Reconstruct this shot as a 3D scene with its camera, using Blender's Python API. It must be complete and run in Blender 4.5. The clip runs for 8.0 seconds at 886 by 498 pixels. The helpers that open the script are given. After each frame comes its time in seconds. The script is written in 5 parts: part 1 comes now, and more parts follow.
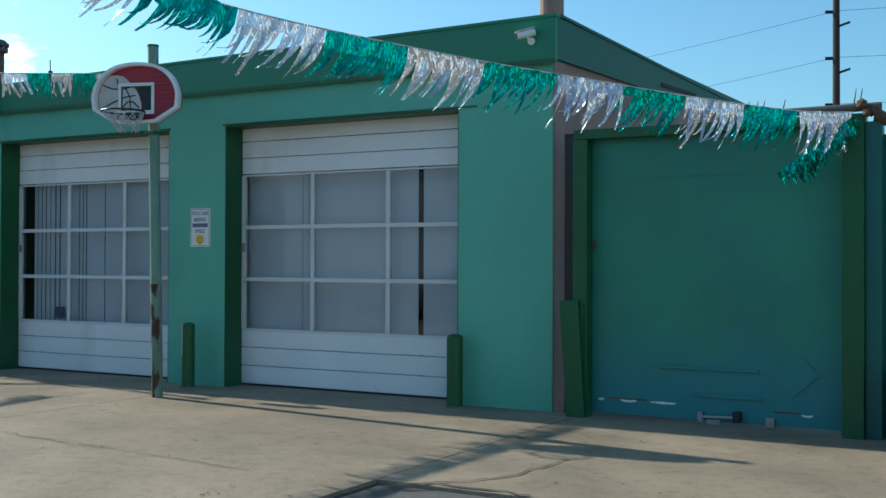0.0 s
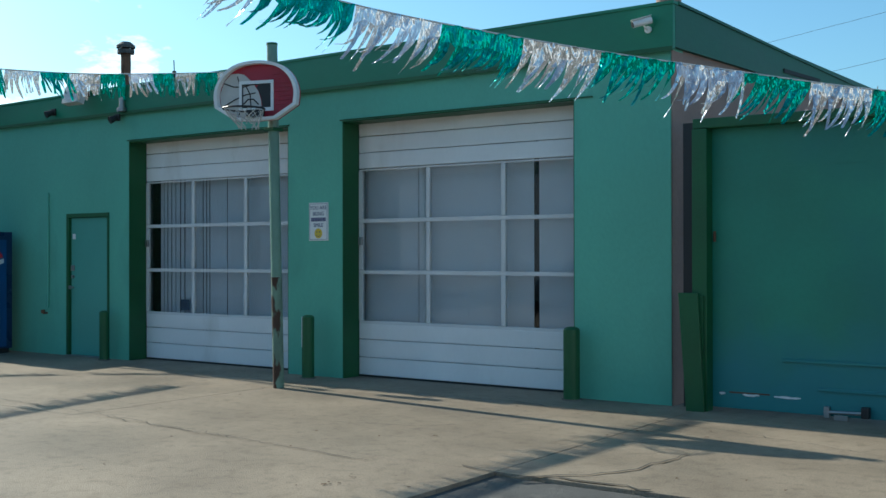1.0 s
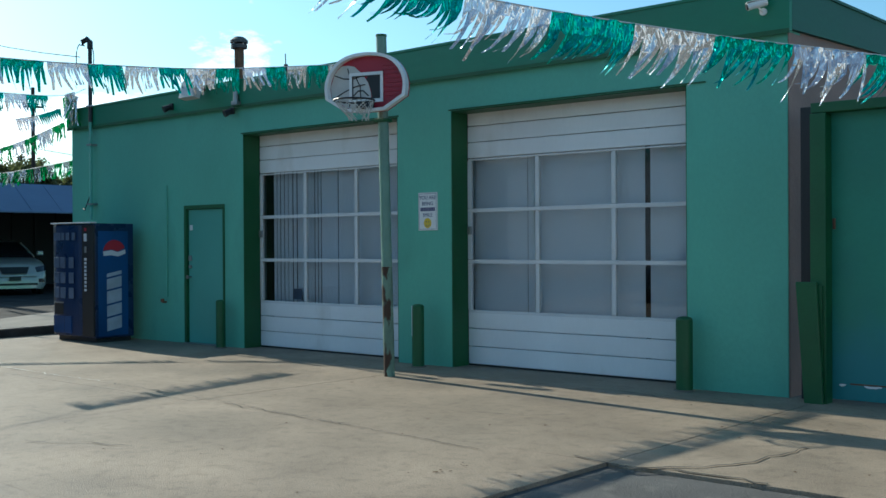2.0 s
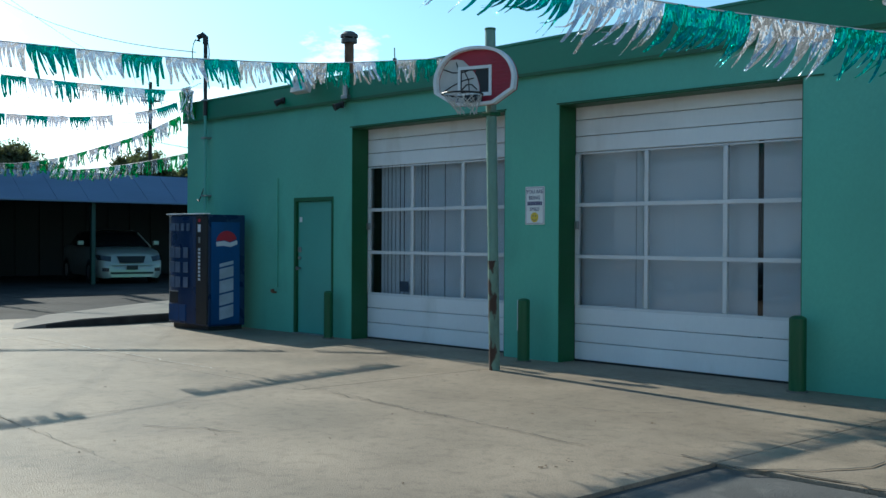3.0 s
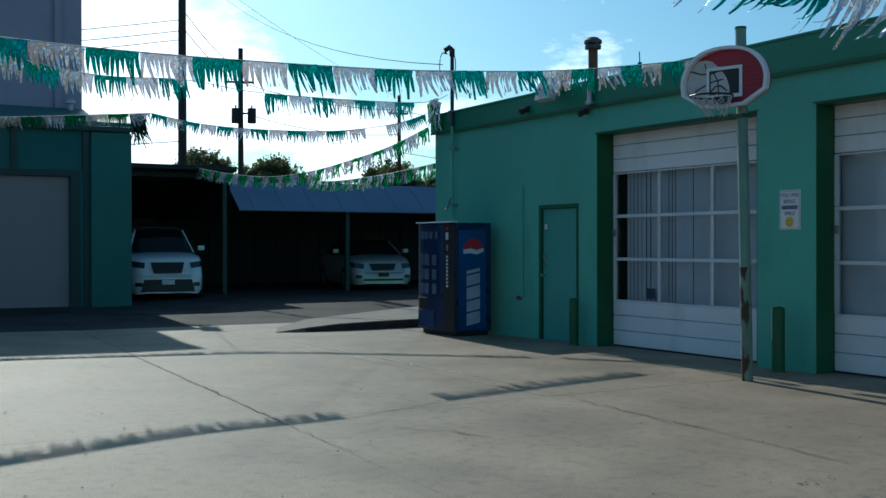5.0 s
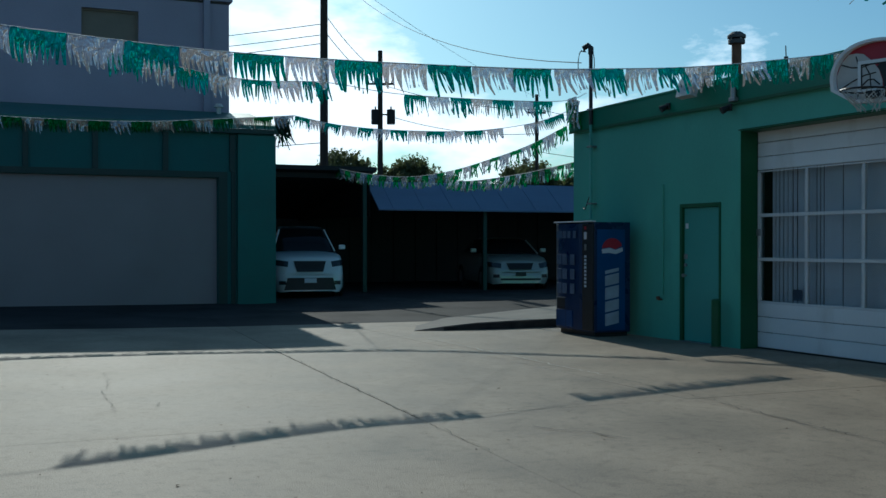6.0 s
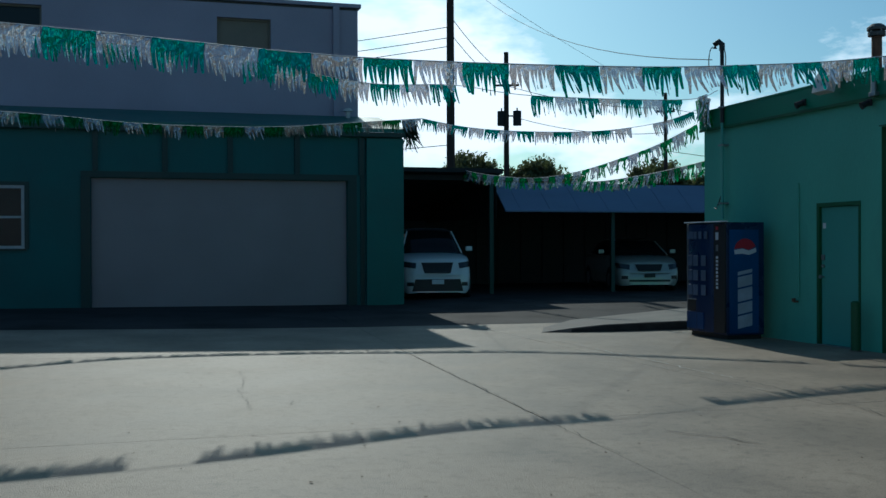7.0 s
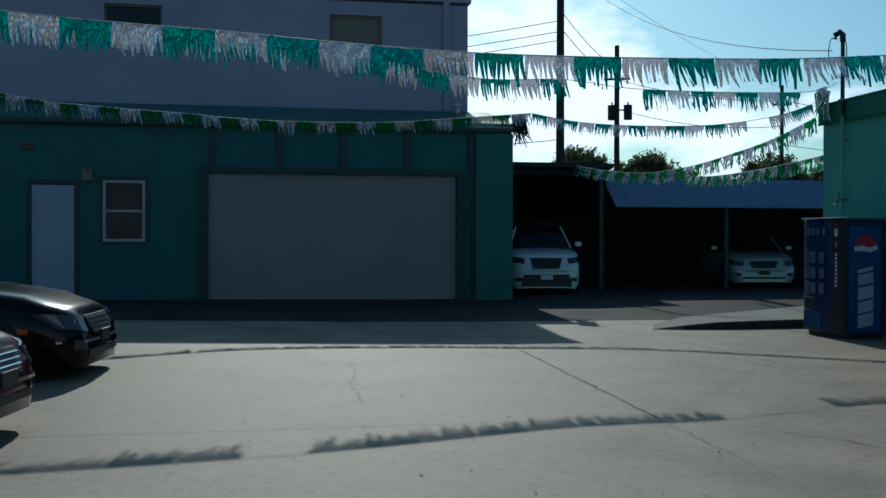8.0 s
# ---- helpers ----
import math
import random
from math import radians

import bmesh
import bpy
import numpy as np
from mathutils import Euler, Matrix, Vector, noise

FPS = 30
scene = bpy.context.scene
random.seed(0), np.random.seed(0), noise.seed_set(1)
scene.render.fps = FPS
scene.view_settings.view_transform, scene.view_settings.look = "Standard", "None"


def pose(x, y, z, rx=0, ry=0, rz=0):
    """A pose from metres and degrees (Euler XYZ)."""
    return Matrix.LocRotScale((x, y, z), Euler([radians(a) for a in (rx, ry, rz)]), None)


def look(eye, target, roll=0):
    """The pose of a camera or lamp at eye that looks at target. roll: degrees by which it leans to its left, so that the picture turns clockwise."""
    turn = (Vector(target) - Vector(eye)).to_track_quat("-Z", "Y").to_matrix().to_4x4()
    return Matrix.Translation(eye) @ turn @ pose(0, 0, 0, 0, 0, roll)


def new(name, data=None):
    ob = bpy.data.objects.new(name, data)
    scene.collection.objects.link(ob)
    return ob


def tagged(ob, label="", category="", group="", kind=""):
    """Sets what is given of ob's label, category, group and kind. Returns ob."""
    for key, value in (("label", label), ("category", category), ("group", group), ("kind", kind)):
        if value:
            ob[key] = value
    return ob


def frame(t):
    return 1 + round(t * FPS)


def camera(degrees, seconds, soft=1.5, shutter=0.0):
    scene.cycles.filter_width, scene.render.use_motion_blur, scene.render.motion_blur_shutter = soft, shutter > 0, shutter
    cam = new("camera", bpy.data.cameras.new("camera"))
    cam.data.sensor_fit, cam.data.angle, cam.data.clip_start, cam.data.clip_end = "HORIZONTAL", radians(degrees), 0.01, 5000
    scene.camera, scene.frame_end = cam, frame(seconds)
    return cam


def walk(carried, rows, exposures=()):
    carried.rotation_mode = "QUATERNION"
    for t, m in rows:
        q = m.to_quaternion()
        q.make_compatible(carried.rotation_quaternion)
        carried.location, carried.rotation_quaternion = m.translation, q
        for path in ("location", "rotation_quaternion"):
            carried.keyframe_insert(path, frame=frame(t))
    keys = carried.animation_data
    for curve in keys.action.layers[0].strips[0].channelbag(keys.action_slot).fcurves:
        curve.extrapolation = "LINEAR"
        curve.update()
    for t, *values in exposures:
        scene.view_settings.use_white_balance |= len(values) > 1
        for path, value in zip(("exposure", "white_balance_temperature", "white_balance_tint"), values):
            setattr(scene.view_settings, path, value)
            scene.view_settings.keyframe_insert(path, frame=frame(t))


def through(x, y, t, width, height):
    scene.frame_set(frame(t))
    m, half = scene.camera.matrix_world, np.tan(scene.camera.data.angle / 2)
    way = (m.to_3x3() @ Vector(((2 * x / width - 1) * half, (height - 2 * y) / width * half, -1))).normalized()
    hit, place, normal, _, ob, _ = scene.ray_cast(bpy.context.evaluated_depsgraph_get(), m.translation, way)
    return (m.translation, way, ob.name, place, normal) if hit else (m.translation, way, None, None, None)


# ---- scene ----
cam = camera(44.2, 8.0)
PATH = [
    (0, (3.543, -2.517, 1.501), (2.564, -0.773, 1.525), 0.2),
    (0.5, (3.533, -2.52, 1.501), (2.481, -0.819, 1.514), -0.0),
    (1, (3.523, -2.524, 1.502), (2.368, -0.891, 1.512), -0.1),
    (1.5, (3.514, -2.528, 1.502), (2.273, -0.959, 1.509), -0.2),
    (1.7, (3.511, -2.53, 1.502), (2.243, -0.982, 1.503), -0.25),
    (2.8, (3.491, -2.538, 1.502), (2.067, -1.135, 1.481), 0.0),
    (3, (3.488, -2.54, 1.502), (2.039, -1.161, 1.482), 0.3),
    (3.5, (3.481, -2.544, 1.502), (1.971, -1.233, 1.475), 0.1),
    (4, (3.476, -2.549, 1.503), (1.887, -1.334, 1.486), 0.2),
    (4.5, (3.473, -2.554, 1.503), (1.815, -1.436, 1.476), 0.3),
    (4.7, (3.472, -2.557, 1.503), (1.791, -1.474, 1.485), 0.1),
    (5.8, (3.475, -2.572, 1.502), (1.664, -1.723, 1.493), 0.0),
    (6, (3.475, -2.575, 1.502), (1.643, -1.772, 1.493), 0.0),
    (6.5, (3.477, -2.583, 1.502), (1.597, -1.9, 1.495), -0.2),
    (7, (3.48, -2.591, 1.502), (1.568, -2.005, 1.496), -0.2),
    (7.5, (3.483, -2.601, 1.502), (1.543, -2.116, 1.493), -0.0),
    (8, (3.486, -2.61, 1.502), (1.526, -2.216, 1.487), 0.1),
]
EXPOSURES = [(0.0, 0.66, 6000, 3), (1.5, 0.64, 6000, 3), (3.5, 0.48, 5750, 2), (4.5, 0.13, 5600, 1), (6.0, -0.46, 5550, 0), (8.0, -0.62, 5500, 0)]
walk(cam, [(t, look(eye, target, roll)) for t, eye, target, roll in PATH], EXPOSURES)
SKY_STRENGTH, SUN_STRENGTH = 0.096, 3.6

# ---- world and sun ----
SUN = Vector((-0.8605, 0.0905, 0.5013)).normalized()
BANK = (-0.951, 0.252, 0.180)
world = bpy.data.worlds.new("sky_world")
scene.world = world
world.use_nodes = True
wn, wl = world.node_tree.nodes, world.node_tree.links
wn.clear()
sky = wn.new("ShaderNodeTexSky")
sky.sky_type, sky.sun_disc = "NISHITA", False
sky.sun_elevation, sky.sun_rotation = math.asin(SUN.z), math.atan2(SUN.x, SUN.y)
sky.air_density, sky.dust_density, sky.ozone_density = 1.0, 1.2, 3.0
wbg, wout = wn.new("ShaderNodeBackground"), wn.new("ShaderNodeOutputWorld")
wbg.inputs["Strength"].default_value = SKY_STRENGTH
wtc, wmap, wno, wrmp, wmix = (wn.new("ShaderNodeTexCoord"), wn.new("ShaderNodeMapping"), wn.new("ShaderNodeTexNoise"),
                              wn.new("ShaderNodeMapRange"), wn.new("ShaderNodeMix"))
wmap.inputs["Scale"].default_value = (1.0, 1.0, 2.6)
wmap.inputs["Location"].default_value = (0.9, 0.42, 0.05)
wno.inputs["Scale"].default_value, wno.inputs["Detail"].default_value, wno.inputs["Roughness"].default_value = 4.2, 9.0, 0.6
wrmp.inputs["From Min"].default_value, wrmp.inputs["From Max"].default_value = 0.775, 0.89
wmix.data_type = "RGBA"
wmix.inputs["B"].default_value = (17.0, 17.3, 17.8, 1)
wl.new(wtc.outputs["Generated"], wmap.inputs["Vector"])
wl.new(wmap.outputs["Vector"], wno.inputs["Vector"])
wdot, wadd = wn.new("ShaderNodeVectorMath"), wn.new("ShaderNodeMath")
wdot.operation, wadd.operation = "DOT_PRODUCT", "MULTIPLY_ADD"
wdot.inputs[1].default_value = (-0.98, -0.3, -1.6)
wadd.inputs[1].default_value = 0.45
wl.new(wtc.outputs["Generated"], wdot.inputs[0])
wl.new(wdot.outputs["Value"], wadd.inputs[0])
wl.new(wno.outputs["Fac"], wadd.inputs[2])
# a brighter cloud bank stands over the far poles
wbank, wbr, wsum = wn.new("ShaderNodeVectorMath"), wn.new("ShaderNodeMapRange"), wn.new("ShaderNodeMath")
wbank.operation, wsum.operation = "DOT_PRODUCT", "ADD"
wbank.inputs[1].default_value = BANK
wbr.inputs["From Min"].default_value, wbr.inputs["From Max"].default_value = 0.992, 0.9995
wbr.inputs["To Min"].default_value, wbr.inputs["To Max"].default_value = 0.0, 0.16
wl.new(wtc.outputs["Generated"], wbank.inputs[0])
wl.new(wbank.outputs["Value"], wbr.inputs["Value"])
wl.new(wadd.outputs["Value"], wsum.inputs[0])
wl.new(wbr.outputs["Result"], wsum.inputs[1])
wl.new(wsum.outputs["Value"], wrmp.inputs["Value"])
wl.new(wrmp.outputs["Result"], wmix.inputs["Factor"])
wtint = wn.new("ShaderNodeMix")
wtint.data_type, wtint.blend_type = "RGBA", "MULTIPLY"
wtint.inputs["Factor"].default_value = 1.0
wtint.inputs["B"].default_value = (0.765, 1.04, 1.06, 1)
wl.new(sky.outputs["Color"], wtint.inputs["A"])
wl.new(wtint.outputs["Result"], wmix.inputs["A"])
wl.new(wmix.outputs["Result"], wbg.inputs["Color"])
wl.new(wbg.outputs["Background"], wout.inputs["Surface"])
sun = new("sun", bpy.data.lights.new("sun", "SUN"))
sun.data.energy, sun.data.angle, sun.data.color = SUN_STRENGTH, radians(0.5), (1.0, 0.91, 0.77)
sun.matrix_world = look((-30, 5, 30), Vector((-30, 5, 30)) - SUN)


# ---- materials ----
def material(name, col, rough=0.6, metal=0.0, var=0.18, scale=1.5, bump=0.15, grain=45.0, stain=None, stain_at=(0.58, 0.72), stain_scale=2.2,
             per_piece=0.0, stretch=(1, 1, 1), spec=0.5, depth=0.01, pits=0.0, spread=0.12, fine_detail=3.0):
    """A surface with broad and fine variation of its colour, a fine relief and, if named, stains of another colour."""
    m = bpy.data.materials.new(name)
    m.use_nodes = True
    n, l = m.node_tree.nodes, m.node_tree.links
    b = n["Principled BSDF"]
    b.inputs["Metallic"].default_value = metal
    b.inputs["Specular IOR Level"].default_value = spec
    geo, mp = n.new("ShaderNodeNewGeometry"), n.new("ShaderNodeMapping")
    mp.inputs["Scale"].default_value = stretch
    l.new(geo.outputs["Position"], mp.inputs["Vector"])

    def noise_of(s, detail, vec=mp):
        t = n.new("ShaderNodeTexNoise")
        t.inputs["Scale"].default_value, t.inputs["Detail"].default_value = s, detail
        l.new(vec.outputs["Vector"], t.inputs["Vector"])
        return t

    broad, fine = noise_of(scale, 5), noise_of(grain, fine_detail)
    mixed = n.new("ShaderNodeMix")
    mixed.data_type = "RGBA"
    mixed.inputs["A"].default_value = (*[c * (1 - var) for c in col], 1)
    mixed.inputs["B"].default_value = (*[min(1, c * (1 + var)) for c in col], 1)
    ramp = n.new("ShaderNodeMapRange")
    ramp.inputs["From Min"].default_value, ramp.inputs["From Max"].default_value = 0.3, 0.7
    l.new(broad.outputs["Fac"], ramp.inputs["Value"])
    l.new(ramp.outputs["Result"], mixed.inputs["Factor"])
    out = mixed.outputs["Result"]
    hv = n.new("ShaderNodeHueSaturation")
    fr = n.new("ShaderNodeMapRange")
    fr.inputs["To Min"].default_value, fr.inputs["To Max"].default_value = 1 - var * 0.6, 1 + var * 0.6
    l.new(fine.outputs["Fac"], fr.inputs["Value"])
    if per_piece:
        info, pr, mul = n.new("ShaderNodeObjectInfo"), n.new("ShaderNodeMapRange"), n.new("ShaderNodeMath")
        pr.inputs["To Min"].default_value, pr.inputs["To Max"].default_value = 1 - per_piece, 1 + per_piece
        mul.operation = "MULTIPLY"
        l.new(info.outputs["Random"], pr.inputs["Value"])
        l.new(pr.outputs["Result"], mul.inputs[0])
        l.new(fr.outputs["Result"], mul.inputs[1])
        l.new(mul.outputs["Value"], hv.inputs["Value"])
    else:
        l.new(fr.outputs["Result"], hv.inputs["Value"])
    l.new(out, hv.inputs["Color"])
    out = hv.outputs["Color"]
    if stain:
        st, sr, sm = noise_of(stain_scale, 8), n.new("ShaderNodeMapRange"), n.new("ShaderNodeMix")
        sr.inputs["From Min"].default_value, sr.inputs["From Max"].default_value = stain_at
        sm.data_type = "RGBA"
        sm.inputs["B"].default_value = (*stain, 1)
        l.new(st.outputs["Fac"], sr.inputs["Value"])
        l.new(sr.outputs["Result"], sm.inputs["Factor"])
        l.new(out, sm.inputs["A"])
        out = sm.outputs["Result"]
    height = fine.outputs["Fac"]
    if pits:
        for size, lo, hi, dark in ((pits, 0.58, 0.68, 0.58), (pits * 0.12, 0.50, 0.75, 0.78), (pits * 1.3, 0.40, 0.30, 1.45)):
            pn, pr, pm = noise_of(size, 2), n.new("ShaderNodeMapRange"), n.new("ShaderNodeMix")
            pr.inputs["From Min"].default_value, pr.inputs["From Max"].default_value = lo, hi
            pr.inputs["To Min"].default_value, pr.inputs["To Max"].default_value = 0.0, 1.0
            pm.data_type, pm.blend_type = "RGBA", "MULTIPLY"
            pm.inputs["B"].default_value = (dark, dark, dark, 1)
            l.new(pn.outputs["Fac"], pr.inputs["Value"])
            l.new(pr.outputs["Result"], pm.inputs["Factor"])
            l.new(out, pm.inputs["A"])
            out = pm.outputs["Result"]
    l.new(out, b.inputs["Base Color"])
    rr = n.new("ShaderNodeMapRange")
    rr.inputs["To Min"].default_value, rr.inputs["To Max"].default_value = max(0.02, rough - spread), min(1, rough + spread)
    l.new(broad.outputs["Fac"], rr.inputs["Value"])
    l.new(rr.outputs["Result"], b.inputs["Roughness"])
    if bump:
        bp = n.new("ShaderNodeBump")
        bp.inputs["Strength"].default_value, bp.inputs["Distance"].default_value = bump, depth
        l.new(height, bp.inputs["Height"])
        l.new(bp.outputs["Normal"], b.inputs["Normal"])
    return m


def plain(name, col, rough=0.5, metal=0.0, coat=0.0, transmission=0.0):
    m = bpy.data.materials.new(name)
    m.use_nodes = True
    b = m.node_tree.nodes["Principled BSDF"]
    b.inputs["Base Color"].default_value = (*col, 1)
    b.inputs["Roughness"].default_value, b.inputs["Metallic"].default_value = rough, metal
    b.inputs["Coat Weight"].default_value, b.inputs["Transmission Weight"].default_value = coat, transmission
    return m


CONCRETE = material("concrete", (0.286, 0.229, 0.167), 0.65, spec=0.18, var=0.23, scale=0.9, bump=0.6, grain=90, stain=(0.175, 0.148, 0.112),
                    stain_at=(0.50, 0.86), stain_scale=0.6, per_piece=0.05, depth=0.01, pits=70, spread=0.07)
# darker copy of the concrete: the western shade is put into its colour
SHADED_CONCRETE = material("shade_darkened_concrete", (0.050, 0.046, 0.045), 0.85, spec=0.12, var=0.2, scale=0.8, bump=0.3, grain=80, stain=(0.026, 0.024, 0.022),
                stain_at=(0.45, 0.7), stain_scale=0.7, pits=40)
KERB = material("kerb_concrete", (0.19, 0.168, 0.145), 0.8, spec=0.15, var=0.2, scale=1.5, bump=0.3, grain=60)
# dark copy of the kerb concrete, with the face's shade in its colour
KERB_SHADE = material("shaded_kerb_concrete", (0.05, 0.045, 0.042), 0.85, spec=0.15, var=0.35, scale=4, bump=0.4, grain=50)
ASPHALT = material("asphalt", (0.085, 0.083, 0.078), 0.85, var=0.35, scale=1.3, bump=0.9, grain=85, stain=(0.17, 0.16, 0.14), stain_at=(0.55, 0.8),
                   stain_scale=5)
PALE_SEAM = material("pale_mortar", (0.48, 0.44, 0.37), 0.85, var=0.25, scale=7)
CRACK = material("crack_filler", (0.07, 0.062, 0.05), 0.95, var=0.3, scale=6, bump=0.3)
LITTER = material("leaf_litter", (0.10, 0.06, 0.03), 0.9, var=0.4, scale=9)
GREEN = material("green_wall_paint", (0.120, 0.42, 0.305), 0.55, var=0.11, scale=0.8, bump=0.35, grain=28, stain=(0.10, 0.345, 0.255),
                 stain_at=(0.55, 0.75), stain_scale=1.6, stretch=(1, 1, 0.55))
GREEN_TRIM = material("dark_green_trim_paint", (0.010, 0.095, 0.030), 0.5, var=0.15, scale=1.2, bump=0.2, grain=35)
FASCIA = material("green_fascia_metal", (0.016, 0.19, 0.10), 0.45, var=0.14, scale=0.9, bump=0.12, grain=20, stretch=(0.4, 1, 1))
GATE_PAINT = material("blue_green_gate_paint", (0.034, 0.225, 0.150), 0.5, var=0.13, scale=0.9, bump=0.15, grain=22, stain=(0.030, 0.195, 0.155),
                      stain_at=(0.5, 0.72), stain_scale=1.1)
gn, gl = GATE_PAINT.node_tree.nodes, GATE_PAINT.node_tree.links
gb = gn["Principled BSDF"]
ggeo, gsep, gmix, gnoise, gsum, gmap = (gn.new("ShaderNodeNewGeometry"), gn.new("ShaderNodeSeparateXYZ"), gn.new("ShaderNodeMix"), gn.new("ShaderNodeTexNoise"),
                                        gn.new("ShaderNodeMath"), gn.new("ShaderNodeMapRange"))
gmix.data_type = "RGBA"
gmix.inputs["B"].default_value = (0.030, 0.205, 0.215, 1)  # an older bluish coat on the lower sheet
gnoise.inputs["Scale"].default_value, gnoise.inputs["Detail"].default_value = 2.5, 6.0
gsum.operation = "MULTIPLY_ADD"
gsum.inputs[1].default_value = -0.8
gmap.inputs["From Min"].default_value, gmap.inputs["From Max"].default_value = 0.55, -0.05
gl.new(ggeo.outputs["Position"], gsep.inputs["Vector"])
gl.new(ggeo.outputs["Position"], gnoise.inputs["Vector"])
gl.new(gnoise.outputs["Fac"], gsum.inputs[0])
gl.new(gsep.outputs["Z"], gsum.inputs[2])
gl.new(gsum.outputs["Value"], gmap.inputs["Value"])
gl.new(gmap.outputs["Result"], gmix.inputs["Factor"])
gl.new(gb.inputs["Base Color"].links[0].from_socket, gmix.inputs["A"])
gl.new(gmix.outputs["Result"], gb.inputs["Base Color"])
# darker copy of FASCIA: the shade of the east side is in the colour
SIDE_FASCIA = material("shaded_side_fascia_metal", (0.012, 0.105, 0.06), 0.55, var=0.2, scale=0.9, bump=0.15, grain=20, stretch=(1, 0.4, 1))
BARN = material("teal_wall_paint", (0.009, 0.105, 0.098), 0.6, var=0.12, scale=0.9, bump=0.25, grain=25)
BARN_TRIM = material("dark_teal_trim_paint", (0.004, 0.034, 0.028), 0.5, var=0.12, scale=1.2)
TAUPE = material("taupe_side_wall", (0.29, 0.19, 0.155), 0.8, var=0.15, scale=1.4, bump=0.5, grain=25)
DOOR_WHITE = material("white_door_enamel", (0.83, 0.83, 0.82), 0.4, var=0.05, scale=1.1, bump=0.05, grain=30, stain=(0.62, 0.61, 0.57),
                      stain_at=(0.6, 0.8), stain_scale=1.7, stretch=(1, 1, 0.35))
ALUMINIUM = material("white_painted_aluminium", (0.70, 0.70, 0.69), 0.4, var=0.06, scale=3)
PIER = material("teal_pier_paint", (0.012, 0.125, 0.105), 0.5, var=0.12, scale=1.0, bump=0.2, grain=25)
BARN_DOOR = material("pale_grey_door_enamel", (0.265, 0.232, 0.232), 0.6, var=0.10, scale=0.5, bump=0.06)
SIDE_DOOR = material("bluish_white_door_paint", (0.33, 0.37, 0.45), 0.5, var=0.06, scale=0.9, bump=0.06)
FRAME_GREY = material("weathered_window_frame", (0.40, 0.40, 0.39), 0.6, var=0.15, scale=5)
BLIND = material("white_blind_fabric", (0.82, 0.845, 0.88), 0.8, var=0.05, scale=1.5, bump=0.05)
DOOR_GREEN = material("grey_green_door_paint", (0.10, 0.36, 0.29), 0.45, var=0.08, scale=1.1, bump=0.1, grain=30)
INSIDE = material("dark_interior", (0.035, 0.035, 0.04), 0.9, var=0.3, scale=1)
GLASS = plain("window_glass", (0.92, 0.95, 0.96), 0.03, transmission=1.0)
GLASS.node_tree.nodes["Principled BSDF"].inputs["Specular IOR Level"].default_value = 0.5
DIM_GLASS = plain("dusty_dark_glass", (0.010, 0.013, 0.015), 0.22)
DIM_GLASS.node_tree.nodes["Principled BSDF"].inputs["Specular IOR Level"].default_value = 0.25
DARK_GLASS = plain("dark_tinted_glass", (0.008, 0.009, 0.010), 0.08)
DARK_GLASS.node_tree.nodes["Principled BSDF"].inputs["Specular IOR Level"].default_value = 0.3
GREY_WALL = material("grey_blue_stucco", (0.34, 0.31, 0.385), 0.8, var=0.09, scale=0.5, bump=0.2, grain=20)
# for the added unseen walls, pale to bounce light back
BOUNCE_WALL = material("pale_bounce_plaster", (0.60, 0.60, 0.60), 0.85, var=0.12, scale=0.4, bump=0.2, grain=18)
TAN = material("tan_window_board", (0.20, 0.17, 0.13), 0.7, var=0.1, scale=2)
STEEL = material("galvanised_steel", (0.36, 0.36, 0.36), 0.42, metal=0.85, var=0.2, scale=4)
PIPE_GREY = material("weathered_grey_pipe", (0.085, 0.082, 0.078), 0.7, var=0.25, scale=5)
RUST = material("rusted_steel", (0.16, 0.085, 0.05), 0.8, metal=0.2, var=0.4, scale=5)
POLE_PAINT = material("weathered_green_pole_paint", (0.15, 0.27, 0.21), 0.55, var=0.2, scale=4, bump=0.2, stain=(0.075, 0.05, 0.03),
                      stain_at=(0.66, 0.70), stain_scale=3.0, stretch=(1, 1, 0.45))
POLE_RUST = material("rusty_pole_foot", (0.15, 0.24, 0.18), 0.75, var=0.3, scale=6, bump=0.3, stain=(0.05, 0.026, 0.015),
                     stain_at=(0.49, 0.55), stain_scale=7.5, stretch=(1, 1, 0.45))
BLACK = material("black_plastic", (0.016, 0.016, 0.017), 0.5, var=0.2, scale=4)
WHITE = material("white_plastic", (0.75, 0.75, 0.74), 0.4, var=0.05, scale=4)
RED = material("red_moulded_plastic", (0.33, 0.013, 0.032), 0.4, var=0.1, scale=3)
BOARD_GREY = material("grey_white_moulded_plastic", (0.52, 0.50, 0.47), 0.45, var=0.1, scale=6)
NET = material("white_net_cord", (0.46, 0.45, 0.41), 0.9, var=0.1, scale=9)
BLUE = material("deep_blue_vinyl", (0.003, 0.021, 0.075), 0.3, var=0.14, scale=2.4, bump=0.03)
# the side sheet's print, and the painted lit patch on the front
BLUE_MID = material("blue_print_and_lit_patch", (0.006, 0.058, 0.19), 0.35, var=0.3, scale=1.6, stretch=(1, 1, 0.5))
PRINT_WHITE = material("faded_white_print", (0.36, 0.42, 0.50), 0.4, var=0.15, scale=5)
BLUE_LIGHT = material("faded_blue_print", (0.10, 0.135, 0.20), 0.35, var=0.2, scale=7)
DECAL_WHITE = material("white_print", (0.60, 0.62, 0.66), 0.4, var=0.06, scale=4)
DECAL_RED = material("red_print", (0.42, 0.02, 0.04), 0.4, var=0.08, scale=4)
SIGN_WHITE = material("white_sign_enamel", (0.78, 0.78, 0.76), 0.4, var=0.04, scale=6)
